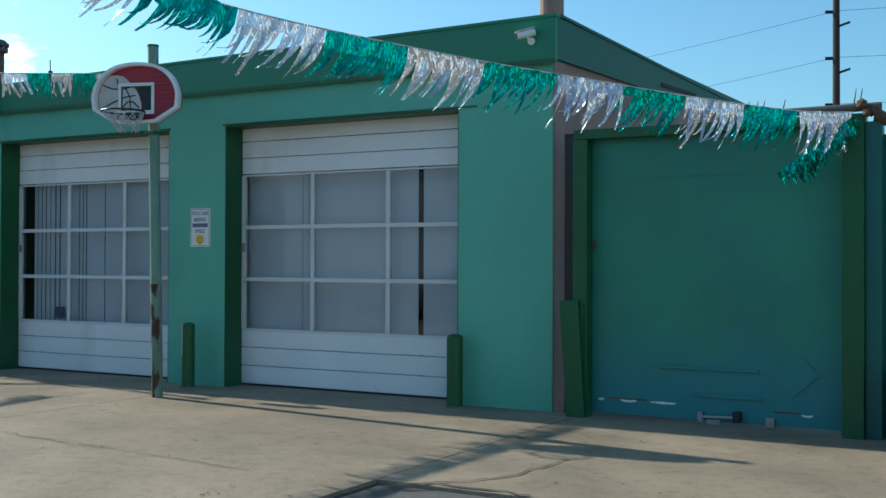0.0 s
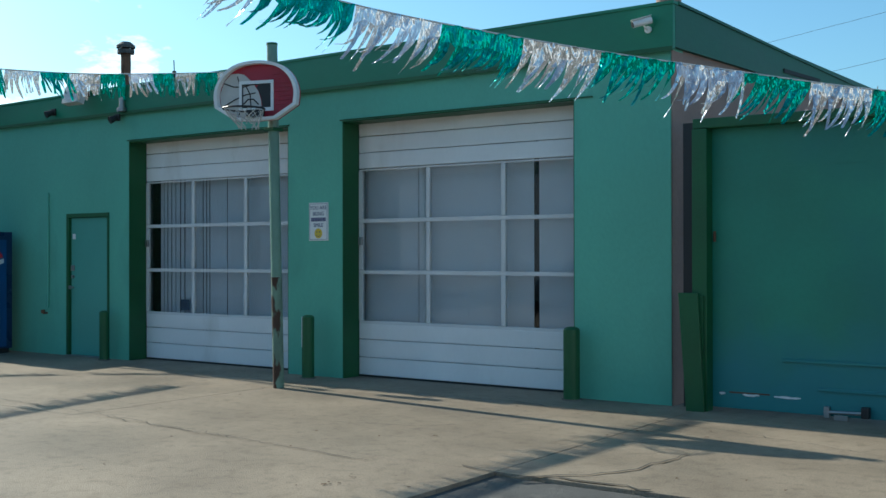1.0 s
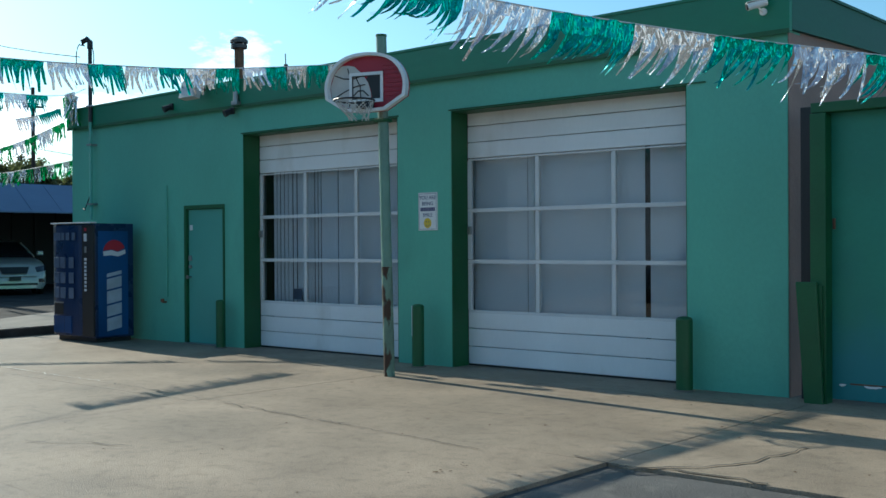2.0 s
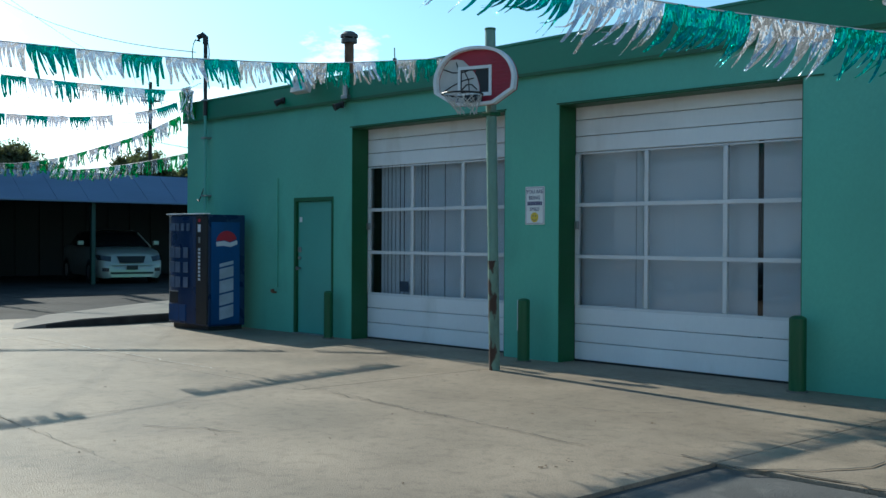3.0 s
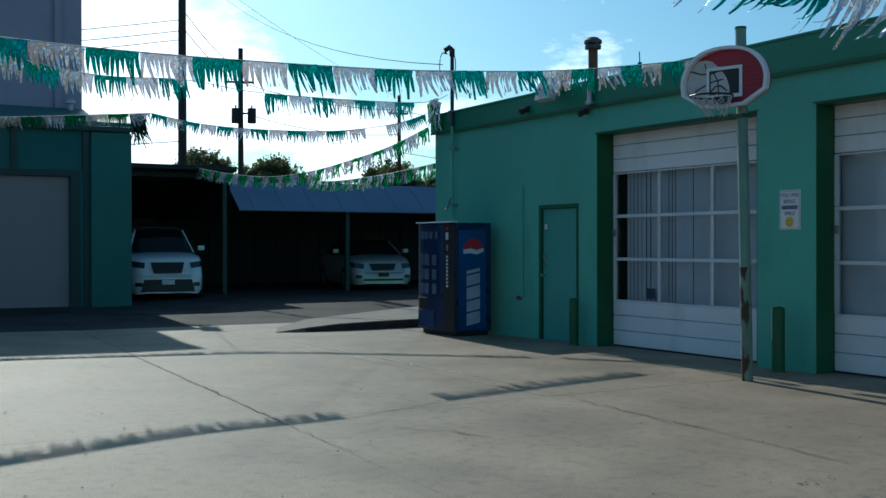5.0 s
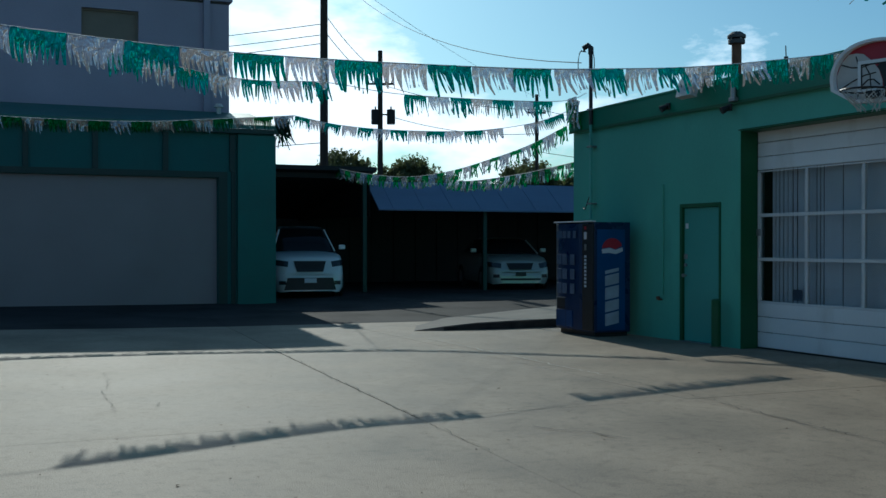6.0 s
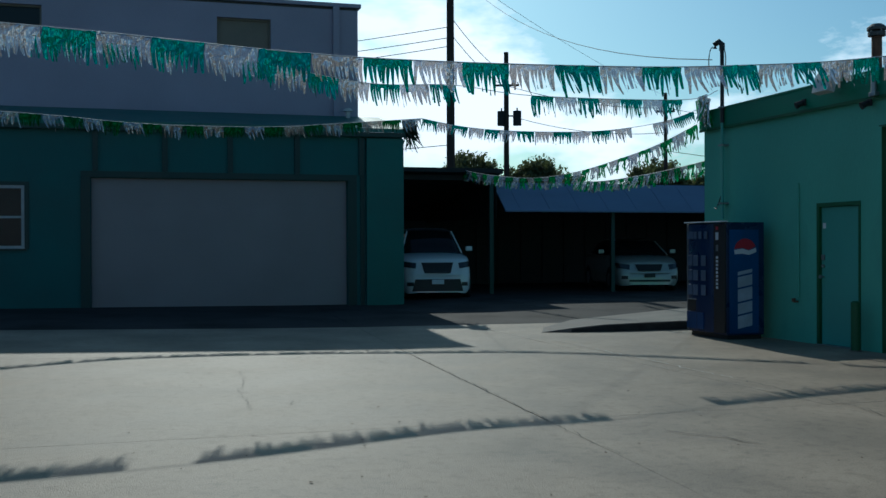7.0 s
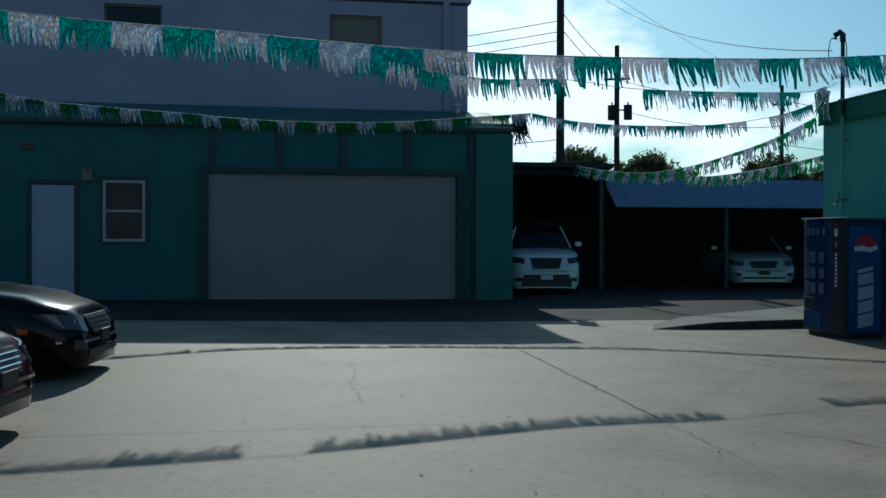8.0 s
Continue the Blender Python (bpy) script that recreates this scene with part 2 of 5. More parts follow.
SIGN_INK = plain("navy_sign_ink", (0.05, 0.06, 0.16), 0.5)
YELLOW = plain("yellow_sign_ink", (0.70, 0.50, 0.04), 0.5)


def foil(name, col, metal, through, glow=1.1, clear=0.0, tint=(1, 1, 1)):
    """Crinkled metallic film, thin enough to be seen through a little."""
    m = material(name, col, 0.10, metal=metal, var=0.08, scale=9, bump=1.0, grain=42, depth=0.03, spread=0.05, fine_detail=1.0, stretch=(1, 1, 0.25))
    n, l = m.node_tree.nodes, m.node_tree.links
    b, out = n["Principled BSDF"], n["Material Output"]
    t, mx = n.new("ShaderNodeBsdfTranslucent"), n.new("ShaderNodeMixShader")
    t.inputs["Color"].default_value = (*[min(1, c * glow) for c in col], 1)
    mx.inputs["Fac"].default_value = through
    l.new(b.outputs["BSDF"], mx.inputs[1])
    l.new(t.outputs["BSDF"], mx.inputs[2])
    see, film_mix = n.new("ShaderNodeBsdfTransparent"), n.new("ShaderNodeMixShader")
    see.inputs["Color"].default_value = (*tint, 1)
    film_mix.inputs["Fac"].default_value = clear
    l.new(mx.outputs["Shader"], film_mix.inputs[1])
    l.new(see.outputs["BSDF"], film_mix.inputs[2])
    l.new(film_mix.outputs["Shader"], out.inputs["Surface"])
    return m


FOIL_GREEN = foil("green_foil", (0.003, 0.33, 0.26), 0.97, 0.09, 1.1, 0.02, (0.02, 0.6, 0.45))
FOIL_LEAF = foil("leaf_green_foil", (0.008, 0.24, 0.06), 0.95, 0.22, 1.9, 0.04, (0.1, 0.8, 0.25))
FOIL_SILVER = foil("silver_foil", (0.58, 0.58, 0.60), 0.98, 0.09, 1.5, 0.11, (0.95, 0.88, 0.92))
# darker, less translucent green and grey pair for one streamer
DARK_LEAF = foil("dark_leaf_green_foil", (0.004, 0.085, 0.022), 0.92, 0.1, 1.1, 0.02, (0.1, 0.7, 0.2))
DARK_SILVER = foil("mid_grey_foil", (0.36, 0.37, 0.38), 0.97, 0.05, 1.1, 0.08, (0.9, 0.9, 0.9))
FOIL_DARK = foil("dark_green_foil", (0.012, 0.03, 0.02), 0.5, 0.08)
CORD = plain("white_cord", (0.6, 0.6, 0.6), 0.7)
WIRE = plain("black_cable", (0.015, 0.015, 0.017), 0.6)
WOOD_POLE = material("creosoted_wood", (0.045, 0.032, 0.025), 0.9, var=0.3, scale=3, stretch=(4, 4, 0.4))
LEAF = material("tree_leaves", (0.10, 0.12, 0.06), 0.75, var=0.4, scale=1.2)
lft, lfm = LEAF.node_tree.nodes.new("ShaderNodeBsdfTranslucent"), LEAF.node_tree.nodes.new("ShaderNodeMixShader")
lft.inputs["Color"].default_value = (0.12, 0.14, 0.05, 1)
lfm.inputs["Fac"].default_value = 0.45
LEAF.node_tree.links.new(LEAF.node_tree.nodes["Principled BSDF"].outputs["BSDF"], lfm.inputs[1])
LEAF.node_tree.links.new(lft.outputs["BSDF"], lfm.inputs[2])
LEAF.node_tree.links.new(lfm.outputs["Shader"], LEAF.node_tree.nodes["Material Output"].inputs["Surface"])
BARK = material("tree_bark", (0.07, 0.055, 0.04), 0.9, var=0.3, scale=4)
ROOF_METAL = material("grey_blue_roof_metal", (0.16, 0.20, 0.30), 0.7, var=0.12, scale=1.2, stretch=(1, 0.3, 1))
# set near black so that it carries the carport's inner shade
DARK_METAL = material("near_black_metal", (0.014, 0.014, 0.015), 0.7, var=0.25, scale=1.5)
ROOFING = material("tar_roofing", (0.09, 0.09, 0.09), 0.9, var=0.2, scale=2)
TYRE = material("tyre_rubber", (0.02, 0.02, 0.021), 0.85, var=0.2, scale=8)
RIM = plain("alloy_rim", (0.45, 0.45, 0.46), 0.3, 0.9)
CHROME = plain("chrome", (0.75, 0.75, 0.76), 0.12, 1.0)
LAMP_GLASS = plain("headlight_glass", (0.035, 0.04, 0.045), 0.08, 0.2, coat=0.4)
AMBER = plain("amber_lens", (0.55, 0.12, 0.015), 0.2, coat=0.6)
PAINT_WHITE = plain("white_car_paint", (0.70, 0.70, 0.69), 0.25, coat=0.8)
PAINT_SILVER = plain("pale_silver_car_paint", (0.36, 0.35, 0.315), 0.28, 0.15, coat=0.6)
PAINT_BLACK = plain("black_car_paint", (0.003, 0.003, 0.004), 0.16)
PAINT_BLACK.node_tree.nodes["Principled BSDF"].inputs["Specular IOR Level"].default_value = 0.25
PAINT_MAROON = plain("maroon_car_paint", (0.085, 0.018, 0.026), 0.2, coat=0.15)


# ---- builders ----
def part(name, bm, mat, parent=None, label="", smooth=False):
    """Links a bmesh as one mesh object, under parent if one is given."""
    me = bpy.data.meshes.new(name)
    bmesh.ops.recalc_face_normals(bm, faces=bm.faces)
    if smooth:
        for f in bm.faces:
            f.smooth = True
    bm.to_mesh(me)
    bm.free()
    me.materials.append(mat)
    ob = new(name, me)
    if parent:
        ob.parent = parent
        ob.matrix_parent_inverse = Matrix.Identity(4)
    if label:
        ob["label"] = label
    return ob


def thing(name, label, category, group="", at=None, kind=""):
    ob = new(name)
    ob.empty_display_size = 0.1
    if at is not None:
        ob.matrix_basis = at if isinstance(at, Matrix) else Matrix.Translation(at)
    return tagged(ob, label, category, group, kind)


def box(bm, x0, x1, y0, y1, z0, z1, bevel=0.0, turn=None):
    m = Matrix.Translation(((x0 + x1) / 2, (y0 + y1) / 2, (z0 + z1) / 2)) @ Matrix.Diagonal((abs(x1 - x0), abs(y1 - y0), abs(z1 - z0), 1))
    v = bmesh.ops.create_cube(bm, size=1, matrix=(turn @ m) if turn else m)["verts"]
    if bevel:
        edges = list({e for a in v for e in a.link_edges})
        bmesh.ops.bevel(bm, geom=edges, offset=bevel, segments=2, affect="EDGES", profile=0.6)
    return bm


def boxed(x0, x1, y0, y1, z0, z1, bevel=0.0, turn=None):
    return box(bmesh.new(), x0, x1, y0, y1, z0, z1, bevel, turn)


def rod(bm, a, b, r, r2=None, seg=12):
    a, b = Vector(a), Vector(b)
    d = b - a
    m = Matrix.Translation((a + b) / 2) @ d.to_track_quat("Z", "Y").to_matrix().to_4x4()
    bmesh.ops.create_cone(bm, cap_ends=True, segments=seg, radius1=r, radius2=r if r2 is None else r2, depth=d.length, matrix=m)
    return bm


def rodded(a, b, r, r2=None, seg=12):
    return rod(bmesh.new(), a, b, r, r2, seg)


def tube(bm, pts, r, seg=6):
    """A round bar swept through the points."""
    pts = [Vector(p) for p in pts]
    rings = []
    for i, p in enumerate(pts):
        d = (pts[min(i + 1, len(pts) - 1)] - pts[max(i - 1, 0)]).normalized()
        u = d.cross(Vector((0, 0, 1)) if abs(d.z) < 0.9 else Vector((1, 0, 0))).normalized()
        v = d.cross(u)
        rings.append([bm.verts.new(p + (u * math.cos(k * 2 * math.pi / seg) + v * math.sin(k * 2 * math.pi / seg)) * r) for k in range(seg)])
    for a, b in zip(rings, rings[1:]):
        for k in range(seg):
            bm.faces.new((a[k], a[(k + 1) % seg], b[(k + 1) % seg], b[k]))
    bm.faces.new(rings[0][::-1])
    bm.faces.new(rings[-1])
    return bm


def prism(bm, outline, depth, m):
    """A flat outline (x, z) given thickness along y, at the pose m."""
    front = [bm.verts.new(m @ Vector((x, 0, z))) for x, z in outline]
    back = [bm.verts.new(m @ Vector((x, depth, z))) for x, z in outline]
    bm.faces.new(front)
    bm.faces.new(back[::-1])
    k = len(outline)
    for i in range(k):
        bm.faces.new((front[i], front[(i + 1) % k], back[(i + 1) % k], back[i]))
    return bm


def pierced(u0, u1, z0, z1, thick, holes, at):
    """A wall along u and z with real holes (u0, u1, z0, z1); at(u, d, z) gives the place, d going into the wall."""
    bm = bmesh.new()
    us = sorted({u0, u1, *[h[0] for h in holes], *[h[1] for h in holes]})
    zs = sorted({z0, z1, *[h[2] for h in holes], *[h[3] for h in holes]})

    def solid(i, j):
        if not (0 <= i < len(us) - 1 and 0 <= j < len(zs) - 1):
            return False
        u, z = (us[i] + us[i + 1]) / 2, (zs[j] + zs[j + 1]) / 2
        return not any(h[0] < u < h[1] and h[2] < z < h[3] for h in holes)

    made = {}

    def v(i, j, d):
        if (i, j, d) not in made:
            made[i, j, d] = bm.verts.new(at(us[i], thick * d, zs[j]))
        return made[i, j, d]

    for i in range(len(us) - 1):
        for j in range(len(zs) - 1):
            if not solid(i, j):
                continue
            for d in (0, 1):
                bm.faces.new((v(i, j, d), v(i + 1, j, d), v(i + 1, j + 1, d), v(i, j + 1, d)))
            for di, dj, a, b in ((-1, 0, (i, j), (i, j + 1)), (1, 0, (i + 1, j), (i + 1, j + 1)), (0, -1, (i, j), (i + 1, j)), (0, 1, (i, j + 1), (i + 1, j + 1))):
                if not solid(i + di, j + dj):
                    bm.faces.new((v(*a, 0), v(*b, 0), v(*b, 1), v(*a, 1)))
    return bm


def wire(name, a, b, sag, r, mat, label, category, parent=None, n=14):
    a, b = Vector(a), Vector(b)
    pts = [a.lerp(b, i / n) - Vector((0, 0, sag * 4 * (i / n) * (1 - i / n))) for i in range(n + 1)]
    ob = part(name, tube(bmesh.new(), pts, r, 5), mat, parent)
    return ob if parent else tagged(ob, label, category)


# ---- the ground ----
g = bmesh.new()
bmesh.ops.create_grid(g, x_segments=2, y_segments=2, size=900, matrix=Matrix.Translation((0, 0, -0.03)))
tagged(part("ground", g, ASPHALT), "worn grey asphalt ground round the concrete lot", "ground", kind="structure")

# ---- the workshop: front wall at y 7.6 with two overhead doors and a steel door ----
LEFT, RIGHT, FRONT, BACK = -13.8, -0.87, 7.6, 16.0
BAY_1, BAY_2, LINTEL, EAVE = (-9.13, -6.03), (-5.136, -1.95), 3.125, 3.53
shop = thing("workshop_building", "low green-painted workshop with a dark green metal fascia", "building", at=(LEFT, FRONT, 0))


def at_shop(bm):
    bmesh.ops.translate(bm, verts=bm.verts, vec=(-LEFT, -FRONT, 0))
    return bm


part("front_wall", at_shop(pierced(LEFT, RIGHT, -0.02, EAVE + 0.2, 0.30, [(*BAY_1, -0.02, LINTEL), (*BAY_2, -0.02, LINTEL), (-10.53, -9.58, -0.02, 2.10)],
                                  lambda u, d, z: (u, FRONT + d, z))), GREEN, shop, "green painted masonry")
part("side_wall", at_shop(boxed(RIGHT - 0.25, RIGHT, FRONT + 0.302, BACK, -0.02, 3.75)), TAUPE, shop, "bare taupe plastered side wall")
part("corner_render", at_shop(boxed(RIGHT + 0.002, RIGHT + 0.010, FRONT + 0.010, FRONT + 0.302, -0.02, EAVE - 0.002)), TAUPE, shop, "bare taupe plaster round the corner")
part("side_wall", at_shop(boxed(LEFT, LEFT + 0.25, FRONT + 0.302, BACK, -0.02, 3.75)), GREEN, shop)
part("back_wall", at_shop(boxed(LEFT, RIGHT, BACK + 0.002, BACK + 0.25, -0.02, 3.75)), GREEN, shop)
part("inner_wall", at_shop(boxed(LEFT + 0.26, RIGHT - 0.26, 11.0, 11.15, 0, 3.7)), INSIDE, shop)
part("roof_deck", at_shop(boxed(LEFT + 0.02, RIGHT - 0.02, FRONT + 0.02, BACK + 0.2, 3.752, 3.80)), ROOFING, shop, "flat tarred roof")


def top_of(x):
    return 3.84 + (x - LEFT) / (RIGHT - LEFT) * 0.13


def fascia_front():
    bm = bmesh.new()
    prism(bm, [(LEFT - 0.05, EAVE), (RIGHT + 0.05, EAVE), (RIGHT + 0.05, top_of(RIGHT)), (LEFT - 0.05, top_of(LEFT))], 0.058, Matrix.Translation((0, FRONT - 0.06, 0)))
    return at_shop(bm)


part("front_fascia", fascia_front(), FASCIA, shop, "dark green sheet metal fascia")
bm = bmesh.new()
prism(bm, [(LEFT - 0.06, top_of(LEFT)), (RIGHT + 0.06, top_of(RIGHT)), (RIGHT + 0.06, top_of(RIGHT) + 0.03), (LEFT - 0.06, top_of(LEFT) + 0.03)], 0.13,
      Matrix.Translation((0, FRONT - 0.075, 0)))
part("coping", at_shop(bm), FASCIA, shop)
part("drip_edge", at_shop(boxed(LEFT - 0.05, RIGHT + 0.05, FRONT - 0.075, FRONT - 0.062, EAVE - 0.025, EAVE + 0.02)), GREEN_TRIM, shop)
bm = bmesh.new()
m = Matrix.Translation((RIGHT + 0.002, 0, 0)) @ Matrix.Rotation(radians(90), 4, "Z")
prism(bm, [(FRONT, EAVE + 0.02), (BACK + 0.2, 3.80), (BACK + 0.2, 4.09), (FRONT, 3.97)], -0.05, m)
part("side_fascia", at_shop(bm), SIDE_FASCIA, shop, "dark green metal fascia with a loose lower strip")
part("side_coping", at_shop(boxed(RIGHT - 0.06, RIGHT + 0.07, FRONT + 0.06, BACK + 0.2, 3.98, 4.01)), SIDE_FASCIA, shop)
bm = boxed(0, 0.012, 0, 1.5, 0, 0.05, turn=Matrix.Translation((RIGHT + 0.055, 10.9, 3.74)) @ Matrix.Rotation(radians(2.5), 4, "X"))
part("loose_strip", at_shop(bm), DARK_METAL, shop, "bent dark metal strip")
for x0, x1 in (BAY_1, BAY_2):
    part("lintel_angle", at_shop(boxed(x0 - 0.03, x1 + (0.22 if x1 > -4 else 0.02), FRONT - 0.014, FRONT - 0.002, LINTEL + 0.002, LINTEL + 0.018)), GREEN_TRIM, shop, "steel angle over the bay")
    # painted reveals of each bay
    part("reveal", at_shop(boxed(x0, x0 + 0.012, FRONT + 0.004, FRONT + 0.296, 0, LINTEL - 0.004)), GREEN_TRIM, shop)
    part("reveal", at_shop(boxed(x1 - 0.012, x1, FRONT + 0.004, FRONT + 0.296, 0, LINTEL - 0.004)), GREEN_TRIM, shop)
    part("lintel_board", at_shop(boxed(x0 + 0.014, x1 - 0.014, FRONT + 0.004, FRONT + 0.296, LINTEL - 0.014, LINTEL - 0.002)), GREEN_TRIM, shop)


# ---- overhead doors ----
def overhead_door(x0, x1, mullions, label):
    w = x1 - x0
    door = thing("overhead_door", label, "garage door", "glazed overhead doors", at=(x0, FRONT + 0.31, 0))
    part("bottom_seal", boxed(0.015, w - 0.015, 0.0, 0.05, 0.0, 0.022), BLACK, door)
    for z0, z1 in ((0.024, 0.236), (0.244, 0.456), (0.464, 0.655)):
        part("bottom_panel", boxed(0.012, w - 0.012, -0.006, 0.045, z0, z1, 0.006), DOOR_WHITE, door, "white enamelled ribbed panel")
    for z0, z1 in ((2.565, 2.752), (2.76, 2.952), (2.96, 3.2)):
        part("top_panel", boxed(0.012, w - 0.012, -0.006, 0.045, z0, z1, 0.006), DOOR_WHITE, door, "white enamelled ribbed panel")
    rows = (0.663, 1.285, 1.915, 2.557)
    for i, z in enumerate(rows):
        part("rail", boxed(0.012, w - 0.012, -0.012 if 0 < i < 3 else -0.004, 0.04, z - 0.024, z + 0.024 if 0 < i < 3 else z - 0.004 + (0.0 if i == 3 else 0.03), 0.004), ALUMINIUM, door)
    stops = [0.035, *[m - x0 for m in mullions], w - 0.035]
    for z0, z1 in zip(rows, rows[1:]):
        for k, x in enumerate(stops):
            part("stile", boxed(x - 0.027, x + 0.027, -0.008, 0.038, z0 + 0.028, z1 - 0.026, 0.004), ALUMINIUM, door)
        for a, b in zip(stops, stops[1:]):
            pane = part("pane", boxed(a + 0.027, b - 0.027, 0.014, 0.018, z0 + 0.026, z1 - 0.024), GLASS, door, "clear glass pane")
            pane.visible_shadow = False
    part("track", boxed(0.002, 0.03, 0.06, 0.1, 0, 3.2), STEEL, door)
    part("track", boxed(w - 0.03, w - 0.002, 0.06, 0.1, 0, 3.2), STEEL, door)
    part("lock_box", boxed(0.03, 0.08, -0.05, -0.012, 1.62, 1.72, 0.006), STEEL, door, "small steel latch")
    return door


overhead_door(*BAY_1, (-8.13, -7.10), "white overhead door with three glazed rows and drawn blinds")
overhead_door(*BAY_2, (-4.07, -3.02), "white overhead door with glazed rows and white sheets behind")


def blind(x0, x1, y, label="", tilt=0.0):
    bm = bmesh.new()
    n = max(2, int((x1 - x0) / 0.10))
    rowsv = []
    for i in range(n + 1):
        x = x0 + (x1 - x0) * i / n
        off = 0.003 * math.sin(i * 1.9) + tilt * (i / n)
        rowsv.append([bm.verts.new((x, y + off + d, z)) for d in (0, 0.006) for z in (0.05, 3.0)])
    for a, b in zip(rowsv, rowsv[1:]):
        bm.faces.new((a[0], b[0], b[1], a[1]))
        bm.faces.new((a[2], a[3], b[3], b[2]))
    for e in (rowsv[0], rowsv[-1]):
        bm.faces.new((e[0], e[1], e[3], e[2]))
    ob = part("window_blind", bm, BLIND)
    return tagged(ob, label or "white fabric blind hanging behind the door glass", "blind", "blinds behind the overhead doors")


for a, b in ((-8.97, -8.905), (-8.895, -8.83), (-8.815, -8.745), (-8.73, -8.655), (-8.645, -8.56), (-8.54, -8.47), (-8.45, -8.09), (-8.075, -8.02), (-8.005, -7.955), (-7.94, -7.605), (-7.59, -6.02)):
    blind(a, b, 8.05)
for a, b in ((-5.13, -4.31), (-4.30, -4.20), (-4.195, -2.70), (-2.63, -1.96)):
    blind(a, b, 8.04)
card = part("notice_card", boxed(-8.47, -8.30, 7.985, 7.99, 0.72, 0.87), BLUE_LIGHT)
tagged(card, "small faded blue notice card behind the glass", "notice")
# hanging rail from which the blinds hang
tagged(part("blind_rail", boxed(-9.1, -6.0, 8.03, 8.08, 3.0, 3.04), STEEL), "steel rail that carries the blinds", "rail")
tagged(part("blind_rail", boxed(-5.1, -1.95, 8.03, 8.08, 3.0, 3.04), STEEL), "steel rail that carries the blinds", "rail")

# ---- steel door ----
door = thing("steel_door", "closed green-painted steel door in a dark frame", "door", at=(-10.53, FRONT, 0))
bm = bmesh.new()
box(bm, -0.03, 0.028, -0.012, 0.1, 0, 2.12)
box(bm, 0.925, 0.965, -0.012, 0.1, 0, 2.12)
box(bm, 0.028, 0.925, -0.012, 0.1, 2.062, 2.12)
part("door_frame", bm, GREEN_TRIM, door, "dark green painted frame")
part("door_leaf", boxed(0.035, 0.915, 0.03, 0.075, 0.015, 2.055, 0.004), DOOR_GREEN, door, "grey-green painted steel leaf")
for z in (0.25, 1.05, 1.85):
    part("hinge", boxed(0.905, 0.93, 0.005, 0.028, z, z + 0.11, 0.004), BLACK, door)
part("door_handle", rod(rodded((0.09, 0.03, 1.02), (0.09, -0.02, 1.02), 0.012), (0.09, -0.02, 1.02), (0.09, -0.045, 1.02), 0.028), STEEL, door, "worn steel knob")
part("lock", rodded((0.09, 0.03, 1.18), (0.09, 0.0, 1.18), 0.025), STEEL, door)
part("hasp", boxed(0.045, 0.12, 0.012, 0.028, 1.27, 1.35, 0.003), STEEL, door)
part("sticker", boxed(0.07, 0.14, 0.026, 0.0285, 1.74, 1.82), WHITE, door, "torn white sticker")
part("threshold", boxed(-0.04, 0.98, -0.03, 0.29, -0.01, 0.012), STEEL, door)

# ---- sign ----
sign = thing("wall_sign", "white camera warning sign with a yellow face on the green wall", "sign", at=(-5.51, FRONT, 1.91))
part("plate", boxed(-0.155, 0.155, -0.016, 0.0, -0.235, 0.235, 0.003), SIGN_WHITE, sign)
bm = bmesh.new()
for a in ((-0.14, 0.14, 0.218, 0.222), (-0.14, 0.14, -0.222, -0.218)):
    box(bm, a[0], a[1], -0.018, -0.0165, a[2], a[3])
for a in ((-0.144, -0.140), (0.140, 0.144)):
    box(bm, a[0], a[1], -0.018, -0.0165, -0.222, 0.222)
part("border", bm, SIGN_INK, sign)


def letters(word, size, x, z, parent, mat, y=-0.018):
    cu = bpy.data.curves.new("word", "FONT")
    cu.body, cu.size, cu.align_x, cu.extrude = word, size, "CENTER", 0.0008
    tmp = bpy.data.objects.new("word", cu)
    me = bpy.data.meshes.new_from_object(tmp)
    bpy.data.objects.remove(tmp)
    me.materials.append(mat)
    ob = new("lettering", me)
    ob.parent = parent
    ob.matrix_basis = pose(x, y, z, 90, 0, 0)
    return ob


letters("YOU ARE", 0.066, 0, 0.15, sign, SIGN_INK)
letters("BEING", 0.066, 0, 0.075, sign, SIGN_INK)
bm = bmesh.new()
for i in range(9):
    box(bm, -0.118 + i * 0.027, -0.118 + i * 0.027 + 0.021, -0.018, -0.0165, 0.003, 0.05)
part("lettering", bm, SIGN_INK, sign)
letters("SMILE", 0.064, 0, -0.065, sign, SIGN_INK)
part("face", rodded((0, -0.0165, -0.145), (0, -0.0185, -0.145), 0.062, seg=24), YELLOW, sign, "yellow printed disc")
for x in (-0.022, 0.022):
    part("eye_mark", rodded((x, -0.0186, -0.128), (x, -0.0195, -0.128), 0.008, seg=10), SIGN_INK, sign)
part("mouth_mark", tube(bmesh.new(), [(0.036 * math.cos(a), -0.019, -0.148 + 0.036 * math.sin(a)) for a in np.linspace(-2.7, -0.44, 7)], 0.003, 5), SIGN_INK, sign)


